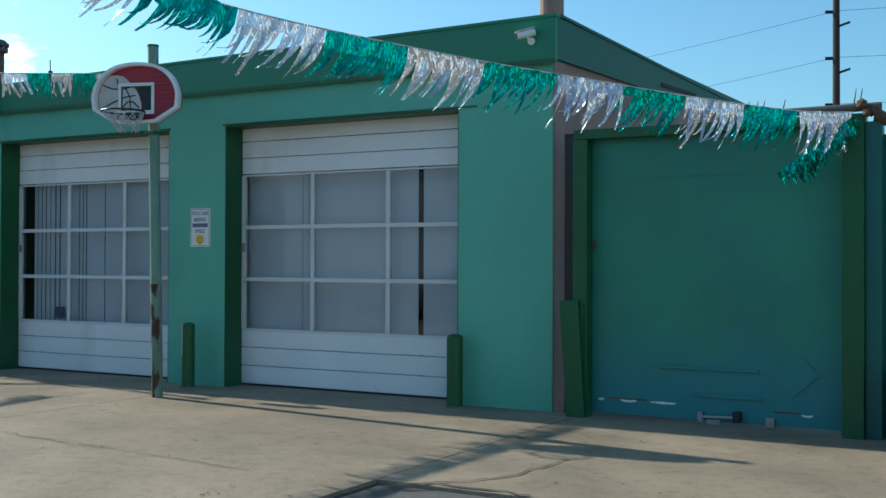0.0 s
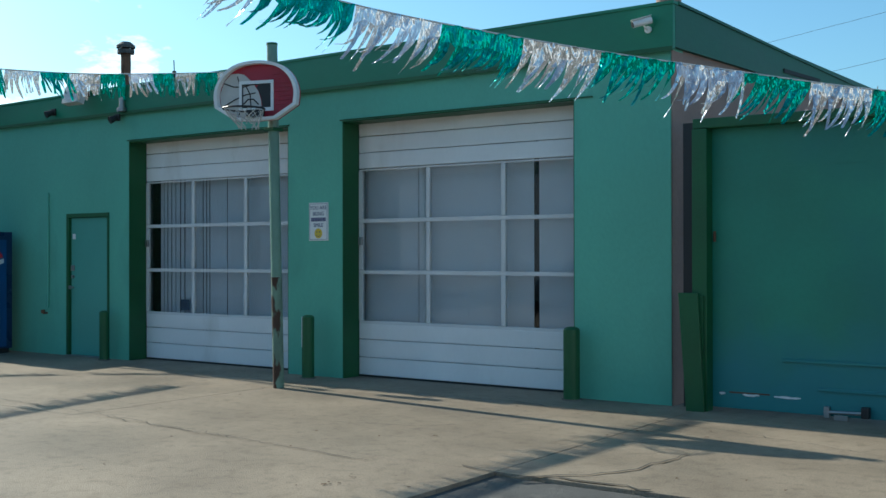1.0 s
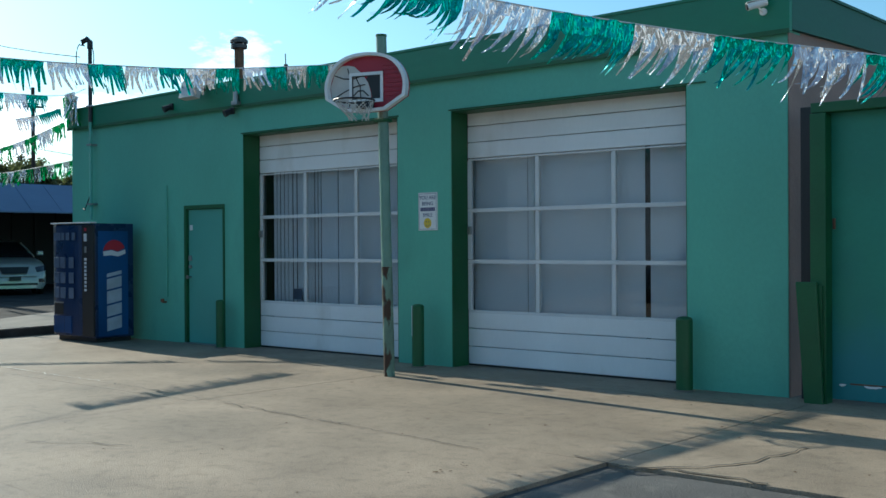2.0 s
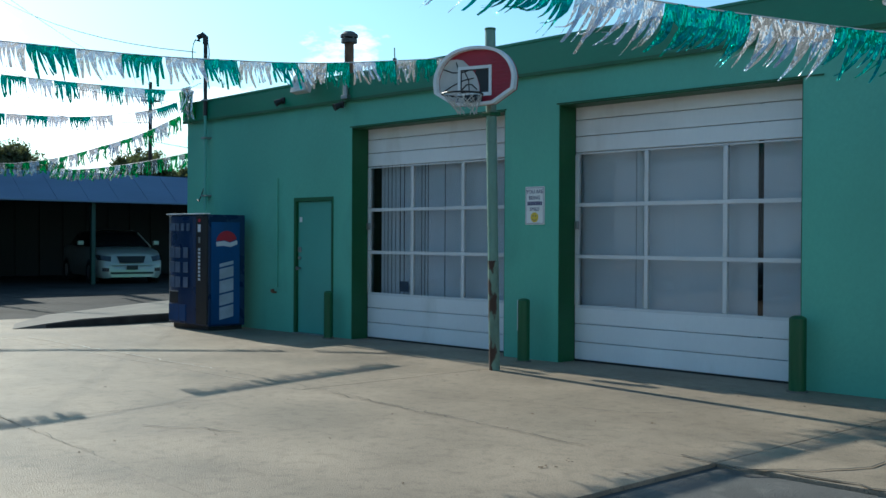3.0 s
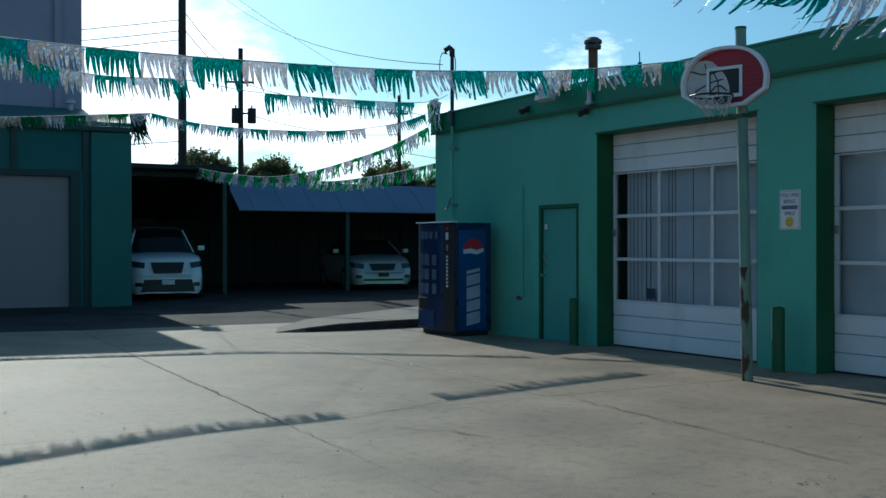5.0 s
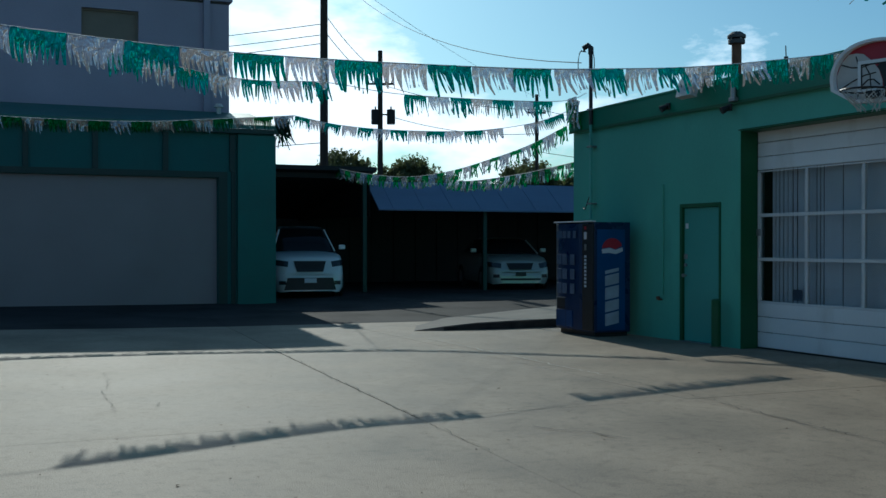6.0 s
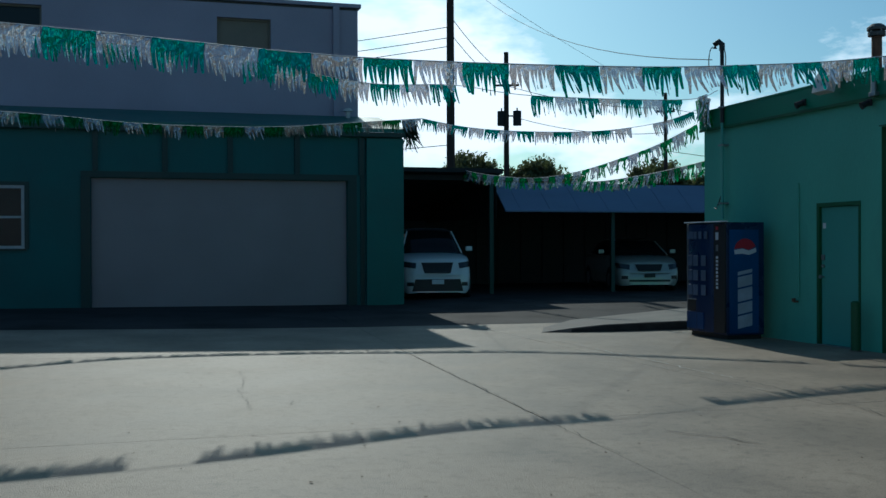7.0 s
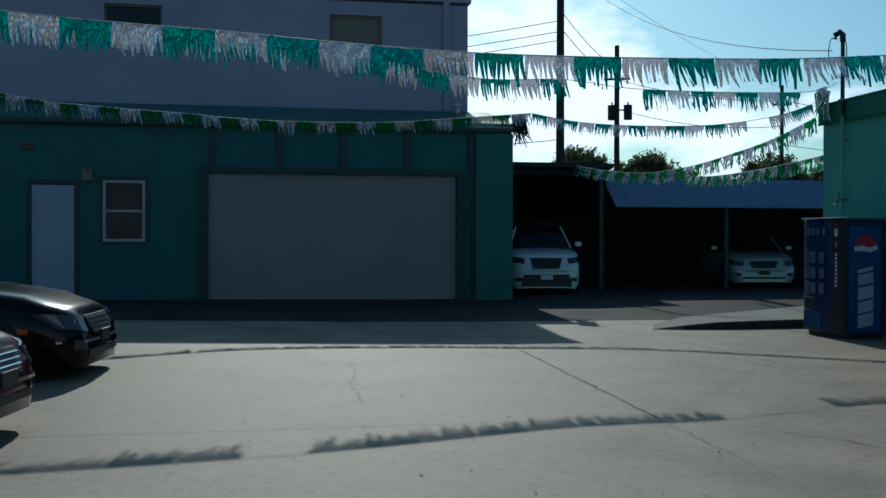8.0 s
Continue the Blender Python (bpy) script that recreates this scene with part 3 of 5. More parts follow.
# ---- guard posts ----
def bollard(x, y, h, r, label, strip=False):
    b = thing("bollard", label, "bollard", "green guard posts along the wall", at=(x, y, 0))
    bm = rodded((0, 0, -0.01), (0, 0, h - 0.02), r, seg=20)
    part("post", bm, GREEN_TRIM, b, smooth=False)
    bm = bmesh.new()
    bmesh.ops.create_uvsphere(bm, u_segments=20, v_segments=8, radius=r, matrix=Matrix.Translation((0, 0, h - 0.02)) @ Matrix.Diagonal((1, 1, 0.45, 1)))
    part("cap", bm, GREEN_TRIM, b, smooth=True)
    if strip:
        # painted highlight: a pale strip where sun grazes the post's edge
        part("pale_strip", boxed(-0.014, 0.014, -r - 0.004, -r + 0.010, h * 0.5, h - 0.01, 0.003, Matrix.Rotation(radians(-42), 4, "Z")), DECAL_WHITE, b, "pale strip painted as the post's sunlit edge")
    part("foot_ring", rodded((0, 0, -0.01), (0, 0, 0.015), r + 0.02, seg=20), KERB, b)
    return b


bollard(-9.45, 7.42, 0.70, 0.065, "short dark green steel guard post beside the steel door")
bollard(-5.47, 7.35, 0.76, 0.075, "dark green steel guard post between the overhead doors", True)
bollard(-1.89, 7.42, 0.74, 0.085, "thick dark green guard post at the overhead door's corner")
guard = thing("guard_plate", "tall flat dark green steel guard plate leaning on the gate frame", "guard plate", at=(-0.6, 7.36, 0))
bm = prism(bmesh.new(), [(-0.02, -0.01), (0.16, -0.01), (0.10, 1.13), (-0.10, 1.13)], 0.035, Matrix.Identity(4))
bmesh.ops.bevel(bm, geom=bm.edges[:], offset=0.006, segments=1, affect="EDGES")
part("plate", bm, GREEN_TRIM, guard)
part("flange", boxed(0.10, 0.14, 0.037, 0.06, 0.0, 1.1, 0.004), GREEN_TRIM, guard)

# ---- gate beside the workshop ----
gate = thing("metal_gate", "closed blue-green sheet metal gate with scraped paint", "gate", at=(-0.44, 7.58, 0))
part("leaf", boxed(-0.08, 2.47, 0.0, 0.05, 0.03, 2.78, 0.006), GATE_PAINT, gate, "blue-green painted sheet, scraped near the ground")
part("seam", boxed(0.04, 2.33, -0.004, -0.001, 2.32, 2.328), GATE_PAINT, gate)
for x0, x1, z0, ang in ((0.68, 1.63, 0.50, 0.0), (1.0, 1.66, 0.26, 0.4)):
    part("weld_bar", boxed(x0, x1, -0.022, -0.002, z0, z0 + 0.028, 0.004, Matrix.Rotation(radians(ang), 4, "Y")), GATE_PAINT, gate, "painted-over flat bar")
bm = bmesh.new()
box(bm, -0.16, 0.16, -0.009, -0.002, -0.13, 0.13, 0.003, Matrix.Translation((1.95, 0, 0.49)) @ Matrix.Rotation(radians(-42), 4, "Y"))
part("patch_plate", bm, GATE_PAINT, gate, "painted-over square patch set askew")
rs = random.Random(5)
for x0, x1, z in ((0.07, 0.13, 0.165), (0.30, 0.46, 0.165), (0.60, 0.85, 0.165), (2.0, 2.1, 0.135)):
    k = 6
    up = [(x0 + (x1 - x0) * i / k, z + 0.010 + rs.uniform(-0.004, 0.006) * math.sin(math.pi * i / k)) for i in range(k + 1)]
    dn = [(x0 + (x1 - x0) * i / k, z - 0.012 * math.sin(math.pi * i / k) + rs.uniform(-0.004, 0.004)) for i in range(k, -1, -1)]
    part("paint_scrape", prism(bmesh.new(), up + dn, -0.002, Matrix.Translation((0, -0.0015, 0))), WHITE, gate, "bare scrape showing white undercoat")
for x0, x1, z in ((0.17, 0.56, 0.175), (1.75, 1.99, 0.145)):
    part("rust_scrape", boxed(x0, x1, -0.0022, -0.0008, z, z + 0.014), RUST, gate, "rusty scrape")
latch = part("latch", boxed(1.07, 1.12, -0.06, -0.004, 0.02, 0.12, 0.006), STEEL, gate, "steel slide latch with a padlock")
part("bolt", rodded((1.07, -0.045, 0.07), (1.43, -0.045, 0.08), 0.016), STEEL, latch)
part("padlock", boxed(1.40, 1.47, -0.085, -0.01, 0.04, 0.14, 0.01), BLACK, latch)
part("latch_plate", boxed(1.15, 1.27, -0.03, -0.004, 0.0, 0.045, 0.004), STEEL, latch)
part("keeper", boxed(1.69, 1.77, -0.04, -0.004, 0.005, 0.10, 0.006), STEEL, gate)
part("handle", rodded((0.045, -0.05, 1.62), (0.045, -0.05, 1.72), 0.014), RUST, gate)
frame_ob = thing("gate_frame", "dark green steel gate frame with a round top pipe", "gate frame", at=(-0.6, 7.5, 0))
part("gate_post", boxed(0.02, 0.17, -0.08, 0.07, -0.02, 2.70, 0.008), GREEN_TRIM, frame_ob)
part("gate_post", boxed(2.54, 2.72, -0.16, 0.07, -0.02, 2.72, 0.008), GREEN_TRIM, frame_ob)
part("gate_post", boxed(2.722, 2.86, -0.10, 0.05, -0.02, 2.72, 0.008), PIER, frame_ob)
# added black strip that stands in for the shadow inside the gap
part("gap_strip", boxed(-0.155, 0.018, 0.13, 0.16, 0.0, 2.79), BLACK, frame_ob, "black strip put in as the shade of the gap to the wall")
part("header_beam", boxed(0.02, 2.72, -0.06, 0.072, 2.705, 2.80, 0.008), GREEN_TRIM, frame_ob)
part("top_pipe", rodded((1.75, -0.03, 2.845), (2.85, -0.06, 2.85), 0.036), PIPE_GREY, frame_ob, "weathered grey-brown pipe")
for x in (1.7, 1.78, 1.84, 2.02, 2.62, 2.67):
    part("spike", rodded((x, -0.03, 2.87), (x + 0.02, -0.02, 2.97 + 0.05 * (x > 2.5)), 0.008, 0.003, 6), RUST, frame_ob)
bm = bmesh.new()
for i in range(16):
    bmesh.ops.create_icosphere(bm, subdivisions=1, radius=rs.uniform(0.03, 0.06),
                               matrix=Matrix.Translation((2.70 + 0.26 * (i / 16), -0.08 + rs.uniform(-0.05, 0.05), 2.84 - 0.16 * (i / 16) ** 1.4 + rs.uniform(-0.03, 0.03))))
part("tangled_rope", bm, LITTER, frame_ob, "bundle of old rope and dry vine")
fence = thing("metal_fence", "dark teal ribbed metal fence beyond the gate", "fence", at=(2.22, 7.55, 0))
for i in range(12):
    part("fence_panel", boxed(i * 0.2 + 0.003, i * 0.2 + 0.13, 0.0, 0.03, 0, 2.62, 0.008), PIER, fence)
    part("fence_rib", boxed(i * 0.2 + 0.133, i * 0.2 + 0.197, -0.025, 0.02, 0, 2.62, 0.008), BARN_TRIM, fence)
drum = thing("oil_drum", "dark oil drum beside the fence", "drum", at=(2.62, 7.12, 0))
part("body", rodded((0, 0, 0), (0, 0, 0.62), 0.24, seg=24), BLACK, drum)
for z in (0.02, 0.22, 0.42, 0.61):
    part("hoop", rodded((0, 0, z - 0.012), (0, 0, z + 0.012), 0.252, seg=24), BLACK, drum)

# ---- things on the workshop's roof and fascia ----
sc = thing("security_camera", "white bullet security camera on the green fascia", "camera", at=Matrix.Translation((-1.10, FRONT - 0.062, 3.79)) @ Matrix.Scale(0.72, 4))
part("mount", rodded((0.03, 0.004, -0.07), (0.03, -0.03, -0.07), 0.05, seg=16), WHITE, sc)
part("arm", tube(bmesh.new(), [(0.03, -0.03, -0.07), (0.02, -0.09, -0.05), (0.0, -0.11, 0.0)], 0.014, 8), WHITE, sc)
body = part("housing", rodded((0.10, -0.06, 0.05), (-0.10, -0.22, -0.02), 0.05, seg=16), WHITE, sc)
part("lens", rodded((-0.10, -0.22, -0.02), (-0.112, -0.23, -0.024), 0.04, seg=16), BLACK, body)
part("sunshade", boxed(-0.14, 0.14, -0.055, 0.055, 0.05, 0.058, 0.003, Matrix.Translation((0, -0.14, 0.018)) @ Matrix.Rotation(radians(38), 4, "Z") @ Matrix.Rotation(radians(-15), 4, "Y")), WHITE, body)

fl = thing("floodlight", "pale square floodlight tilted down on the parapet", "floodlight", at=(-9.95, FRONT - 0.10, 3.83))
part("bracket", tube(bmesh.new(), [(0, 0.06, 0.0), (0, -0.05, 0.10), (0, -0.16, 0.12)], 0.02, 8), BLACK, fl)
part("hood", prism(bmesh.new(), [(-0.19, -0.15), (0.17, -0.15), (0.19, 0.08), (0.08, 0.2), (-0.08, 0.2), (-0.19, 0.08)], 0.12,
                   Matrix.Translation((0, -0.26, 0.02)) @ Matrix.Rotation(radians(-14), 4, "X")), BOARD_GREY, fl, "weathered cream lamp hood")
part("lens", boxed(-0.13, 0.13, -0.285, -0.262, -0.11, 0.04, turn=Matrix.Rotation(radians(0), 4, "X")), DECAL_WHITE, fl)
for x, z in ((-10.78, 3.66), (-9.28, 3.47)):
    w = thing("wall_lamp", "small dark spot lamp on the fascia", "wall lamp", "spot lamps on the fascia", at=(x, FRONT - 0.062, z))
    part("mount", boxed(-0.05, 0.05, -0.03, 0.0, -0.05, 0.05, 0.006), BLACK, w)
    part("lamp_head", rodded((0.0, -0.03, 0), (-0.03, -0.13, -0.05), 0.035, 0.055, 14), BLACK, w)
cb = thing("conduit_box", "grey conduit stub and box on the fascia", "conduit", at=(-9.15, FRONT - 0.062, 3.70))
part("pipe", rodded((0, -0.045, -0.1), (0, -0.045, 0.32), 0.04), STEEL, cb)
part("box", boxed(-0.07, 0.06, -0.08, 0.0, -0.16, -0.1, 0.008), STEEL, cb)

mast = thing("service_mast", "dark electric service mast with a weatherhead", "service mast", at=(-13.06, FRONT - 0.09, 0))
part("conduit", rodded((0, 0, 1.95), (0, 0, 4.85), 0.026), DOOR_GREEN, mast, "conduit painted green up the wall")
part("upper_conduit", rodded((0, 0, 3.6), (0, 0, 4.86), 0.034), BLACK, mast)
part("weatherhead", tube(bmesh.new(), [(0, 0, 4.84), (0, 0, 4.95), (-0.05, -0.03, 5.0), (-0.14, -0.05, 4.97), (-0.16, -0.05, 4.90)], 0.05, 10), BLACK, mast)
part("wire_loop", tube(bmesh.new(), [(-0.16 + 0.22 * math.cos(a) * 0.6 - 0.06, -0.05, 4.7 + 0.24 * math.sin(a)) for a in np.linspace(1.6, 4.4, 9)], 0.009, 5), WIRE, mast)
part("wire_loop", tube(bmesh.new(), [(0.02 + 0.13 * math.cos(a), -0.02, 4.66 + 0.24 * math.sin(a)) for a in np.linspace(1.4, -1.6, 9)], 0.009, 5), WIRE, mast)
for z in (2.2, 3.2, 3.85):
    part("strap", boxed(-0.06, 0.06, -0.05, 0.09, z, z + 0.03), STEEL, mast)
part("hook", tube(bmesh.new(), [(-0.12, 0.05, 2.35), (-0.14, 0.0, 2.2), (-0.2, 0.0, 2.12), (-0.28, 0.02, 2.15)], 0.012, 6), BLACK, mast)
stack = thing("roof_vent", "rusty round roof vent stack with a two-tier cap", "roof vent", at=(-12.46, 10.2, 3.79))
part("pipe", rodded((0, 0, 0), (0, 0, 1.34), 0.088, seg=20), RUST, stack)
part("cap_ring", rodded((0, 0, 1.33), (0, 0, 1.40), 0.15, seg=20), PIPE_GREY, stack)
part("cap", rod(rodded((0, 0, 1.43), (0, 0, 1.48), 0.165, seg=20), (0, 0, 1.48), (0, 0, 1.54), 0.165, 0.09, 20), PIPE_GREY, stack)
for a in range(4):
    part("bracket", rodded((0.12 * math.cos(a * 1.57), 0.12 * math.sin(a * 1.57), 1.39), (0.12 * math.cos(a * 1.57), 0.12 * math.sin(a * 1.57), 1.44), 0.012), STEEL, stack)
pp = thing("roof_pipe", "thin dark vent pipe on the roof", "roof pipe", at=(-10.36, 9.5, 3.79))
part("pipe", rodded((0, 0, 0), (0, 0, 0.72), 0.035), BLACK, pp)
part("aerial", rodded((0, 0, 0.72), (-0.01, 0, 0.90), 0.009), BLACK, pp)
ps = thing("roof_pipe", "tan painted pole rising behind the parapet corner", "pole", at=(-1.5, 9.0, 3.79))
part("shaft", rodded((0, 0, 0), (0, 0, 4.4), 0.14, seg=20), TAUPE, ps)
part("collar", rodded((0, 0, 0), (0, 0, 0.1), 0.2, seg=20), STEEL, ps)
fa = thing("roof_fan", "low dark roof fan behind the parapet", "roof vent", at=(-12.55, 9.6, 3.79))
part("pipe", rodded((0, 0, 0), (0, 0, 0.78), 0.08), RUST, fa)
part("hood", rodded((0, 0, 0.76), (0, 0, 0.88), 0.2, 0.13, 16), DARK_METAL, fa)
tp = thing("wall_tap", "small rusty wall tap", "tap", at=(-11.05, FRONT, 0.62))
part("pipe", rodded((0, 0, 0), (0, -0.07, 0), 0.015), RUST, tp)
part("wheel", rodded((0, -0.07, 0.0), (0, -0.075, 0.05), 0.03), RUST, tp)
cd = thing("wall_conduit", "thin painted conduit running up the green wall", "conduit", at=(-11.0, FRONT - 0.02, 0))
part("pipe", rodded((0, 0, 0.7), (0, 0, 2.45), 0.014), GREEN, cd)

# ---- basketball hoop ----
hoop = thing("basketball_hoop", "weathered basketball hoop with a red and white backboard", "basketball hoop", at=(-5.105, 6.46, 0))
part("pole", rodded((-0.032, 0, 1.25), (-0.10, 0, 3.88), 0.06, seg=18), POLE_PAINT, hoop, "faded green steel pole")
part("pole_foot", rodded((0, 0, -0.02), (-0.032, 0, 1.249), 0.062, seg=18), POLE_RUST, hoop, "rusty flaking pole foot")
part("pole_cap", rodded((-0.10, 0, 3.88), (-0.10, 0, 3.905), 0.064, seg=18), GREEN_TRIM, hoop)
BT = Matrix.Translation((-0.125, -0.20, 3.335)) @ Matrix.Rotation(radians(17), 4, "Z") @ Matrix.Diagonal((0.84, 0.9, 0.88, 1))
half = [(0.30, -0.37), (0.0, -0.385), (-0.30, -0.37)]
arc = [(-0.60, -0.20), (-0.615, -0.02), (-0.55, 0.15), (-0.42, 0.28), (-0.24, 0.355), (0.0, 0.38), (0.24, 0.355), (0.42, 0.28), (0.55, 0.15), (0.615, -0.02), (0.60, -0.20)]


def rounded(pts, n=4):
    out = []
    for i in range(len(pts) - 1):
        p0, p1, p2, p3 = (Vector(pts[max(0, min(len(pts) - 1, k))]) for k in (i - 1, i, i + 1, i + 2))
        for j in range(n):
            t = j / n
            out.append(tuple(0.5 * ((2 * p1) + (p2 - p0) * t + (2 * p0 - 5 * p1 + 4 * p2 - p3) * t * t + (3 * p1 - p0 - 3 * p2 + p3) * t ** 3)))
    return out + [tuple(pts[-1])]


outline = half[2:] + rounded(arc) + half[:2]
inner = [(x * 0.925, z * 0.90) for x, z in outline]
board = part("backboard", prism(bmesh.new(), outline, 0.03, BT), RED, hoop, "red moulded fan board")
bm = bmesh.new()
for k in range(len(outline)):
    a, b, c, d = outline[k], outline[(k + 1) % len(outline)], inner[(k + 1) % len(outline)], inner[k]
    fr = [bm.verts.new(BT @ Vector((x, -0.085, z))) for x, z in (a, b, c, d)]
    bk = [bm.verts.new(BT @ Vector((x, -0.001, z))) for x, z in (a, b, c, d)]
    bm.faces.new(fr)
    for i in range(4):
        bm.faces.new((fr[i], fr[(i + 1) % 4], bk[(i + 1) % 4], bk[i]))
part("border", bm, WHITE, board, "white raised rim")
ball = [(-0.02, -0.34), (-0.27, -0.33), (-0.55, -0.18), (-0.565, -0.02), (-0.50, 0.14), (-0.40, 0.235), (-0.30, 0.24), (-0.20, 0.22), (-0.08, 0.12), (0.01, 0.0), (0.05, -0.12), (0.06, -0.25)]
dark_print = [(0.02, 0.09), (0.20, 0.09), (0.20, -0.20), (0.07, -0.20), (0.055, -0.1), (0.015, 0.0), (-0.02, 0.05)]
part("ball_print", prism(bmesh.new(), ball, 0.004, BT @ Matrix.Translation((0, -0.005, 0))), BOARD_GREY, board, "faded grey ball picture")
part("dark_print", prism(bmesh.new(), dark_print, 0.003, BT @ Matrix.Translation((0, -0.0035, 0))), BLACK, board, "black print behind the square")
bm = bmesh.new()
tube(bm, [BT @ Vector(p) for p in ((-0.53, -0.007, -0.19), (-0.35, -0.007, -0.10), (-0.18, -0.007, -0.04), (-0.03, -0.007, -0.02))], 0.007, 5)
tube(bm, [BT @ Vector(p) for p in ((-0.50, -0.007, 0.12), (-0.36, -0.007, 0.07), (-0.22, -0.007, 0.06), (-0.12, -0.007, 0.08))], 0.007, 5)
tube(bm, [BT @ Vector(p) for p in ((-0.30, -0.007, 0.2), (-0.24, -0.007, 0.0), (-0.25, -0.007, -0.18), (-0.28, -0.007, -0.31))], 0.007, 5)
tube(bm, [BT @ Vector(p) for p in ((-0.21, -0.007, -0.16), (-0.14, -0.007, -0.10), (-0.06, -0.007, -0.10), (0.02, -0.007, -0.17))], 0.008, 5)
tube(bm, [BT @ Vector(p) for p in ((-0.17, -0.007, 0.07), (-0.11, -0.007, -0.04), (-0.10, -0.007, -0.19))], 0.007, 5)
part("ball_lines", bm, BLACK, board)
bm = bmesh.new()
for i in range(9):
    z = -0.24 + i * 0.055
    x1 = 0.50 - max(0, z - 0.02) * 0.45
    box(bm, 0.22, x1, -0.006, 0.0, z, z + 0.02, 0.004, BT)
part("board_ribs", bm, RED, board)
bm = bmesh.new()
for a in ((-0.27, 0.24, 0.095, 0.135), (-0.27, 0.24, -0.255, -0.21)):
    box(bm, a[0], a[1], -0.02, -0.004, a[2], a[3], 0, BT)
for a in ((-0.27, -0.23), (0.20, 0.24)):
    box(bm, a[0], a[1], -0.0195, -0.0045, -0.209, 0.094, 0, BT)
part("target_square", bm, WHITE, board, "white target square")
bm = bmesh.new()
for a in ((-0.23, 0.20, 0.079, 0.0945), (-0.23, 0.20, -0.2095, -0.194)):
    box(bm, a[0], a[1], -0.012, -0.008, a[2], a[3], 0, BT)
for a in ((-0.2295, -0.214), (0.184, 0.1995)):
    box(bm, a[0], a[1], -0.0118, -0.0082, -0.1938, 0.0788, 0, BT)
part("square_outline", bm, BLACK, board)
RC = BT @ Vector((0, -0.36, -0.27))
rim = part("rim", tube(bmesh.new(), [RC + Vector((0.225 * math.cos(a), 0.225 * math.sin(a), 0)) for a in np.linspace(0, 2 * math.pi, 25)], 0.011, 6), BLACK, hoop, "dark steel rim")
part("rim_bracket", prism(bmesh.new(), [(-0.10, -0.33), (0.10, -0.33), (0.10, -0.25), (-0.10, -0.25)], 0.14, BT @ Matrix.Translation((0, -0.14, 0))), BLACK, hoop)
bm = bmesh.new()
for k in range(12):
    for sgn in (1, -1):
        pts = []
        for j in range(5):
            a = 2 * math.pi * (k / 12 + sgn * j / 24)
            rr = 0.22 - 0.028 * j
            pts.append(RC + Vector((rr * math.cos(a) + 0.02 * j, rr * math.sin(a), -0.07 * j * (0.8 if k % 3 else 0.55))))
        tube(bm, pts, 0.005, 4)
part("net", bm, NET, rim, "frayed white cord net")
for z in (3.12, 3.48):
    for dx in (-0.16, 0.16):
        part("strut", rodded((-0.085, 0, z), BT @ Vector((dx, 0.03, z - 3.345)), 0.014), STEEL, hoop)
part("clamp", boxed(-0.15, -0.005, -0.08, 0.08, 2.90, 2.94, 0.005), GREEN_TRIM, hoop)

# ---- vending machine ----
vend = thing("vending_machine", "dark blue drinks vending machine standing by the wall", "vending machine", at=(-12.82, 6.72, 0))
VW, VD, VH = 1.17, 0.68, 1.86
part("cabinet", boxed(0, VW, 0.0, VD, 0.07, VH, 0.012), BLUE, vend, "deep blue printed steel cabinet")
part("base", boxed(0.04, VW - 0.04, 0.03, VD - 0.03, 0, 0.068), BLACK, vend)
bm = bmesh.new()
cols = []
for i in range(13):
    x = 0.01 + (0.83 - 0.01) * i / 12
    bulge = -0.012 - 0.085 * math.sin(math.pi * i / 12) ** 0.7
    cols.append([bm.verts.new((x, bulge, 0.10)), bm.verts.new((x, bulge, VH - 0.03)), bm.verts.new((x, -0.002, 0.10)), bm.verts.new((x, -0.002, VH - 0.03))])
for a, b in zip(cols, cols[1:]):
    bm.faces.new((a[0], b[0], b[1], a[1]))
    bm.faces.new((a[1], b[1], b[3], a[3]))
    bm.faces.new((a[0], a[2], b[2], b[0]))
for e in (cols[0], cols[-1]):
    bm.faces.new(e[:2] + [e[3], e[2]])
front = part("front_panel", bm, BLUE, vend, "bowed printed front")
part("control_panel", boxed(0.845, VW - 0.005, -0.035, -0.002, 0.10, VH - 0.03, 0.008), BLACK, vend, "black control strip")
# pale strip added as the sunlit highlight on the cabinet's left edge
part("edge_rail", boxed(-0.012, 0.02, -0.03, 0.03, 0.09, VH - 0.01, 0.006), STEEL, vend, "pale strip painted as the sunlit front edge")
part("top_trim", boxed(0.0, VW, -0.09, 0.03, VH + 0.002, VH + 0.02, 0.004), WHITE, vend, "pale top edge")
def bow(x):
    return -0.014 - 0.085 * math.sin(math.pi * min(1.0, (x - 0.01) / 0.82)) ** 0.7
for i in range(5):
    x = 0.07 + i * 0.14
    part("front_lettering", boxed(x, x + 0.09, bow(x + 0.04) - 0.012, bow(x + 0.04) - 0.001, 1.60, 1.72), BLUE_LIGHT, front, "pale printed letters")
for z in (1.16, 0.92, 0.68):
    for i in range(3):
        x = 0.11 + i * 0.22
        part("bottle_print", boxed(x, x + 0.14, bow(x + 0.07) - 0.012, bow(x + 0.05) - 0.001, z, z + 0.17, 0.004), BLUE_LIGHT, front, "faded bottle picture")
slot = part("dispensing_slot", boxed(0.13, 0.40, bow(0.2) - 0.02, bow(0.13) + 0.02, 0.42, 0.60, 0.006), BLACK, front)
part("slot_lip", boxed(0.12, 0.41, bow(0.2) - 0.03, bow(0.2) - 0.018, 0.60, 0.62), STEEL, slot)
for i in range(9):
    part("button", boxed(0.93, 0.98, -0.048, -0.034, 0.80 + i * 0.06, 0.84 + i * 0.06, 0.003), DECAL_WHITE, vend)
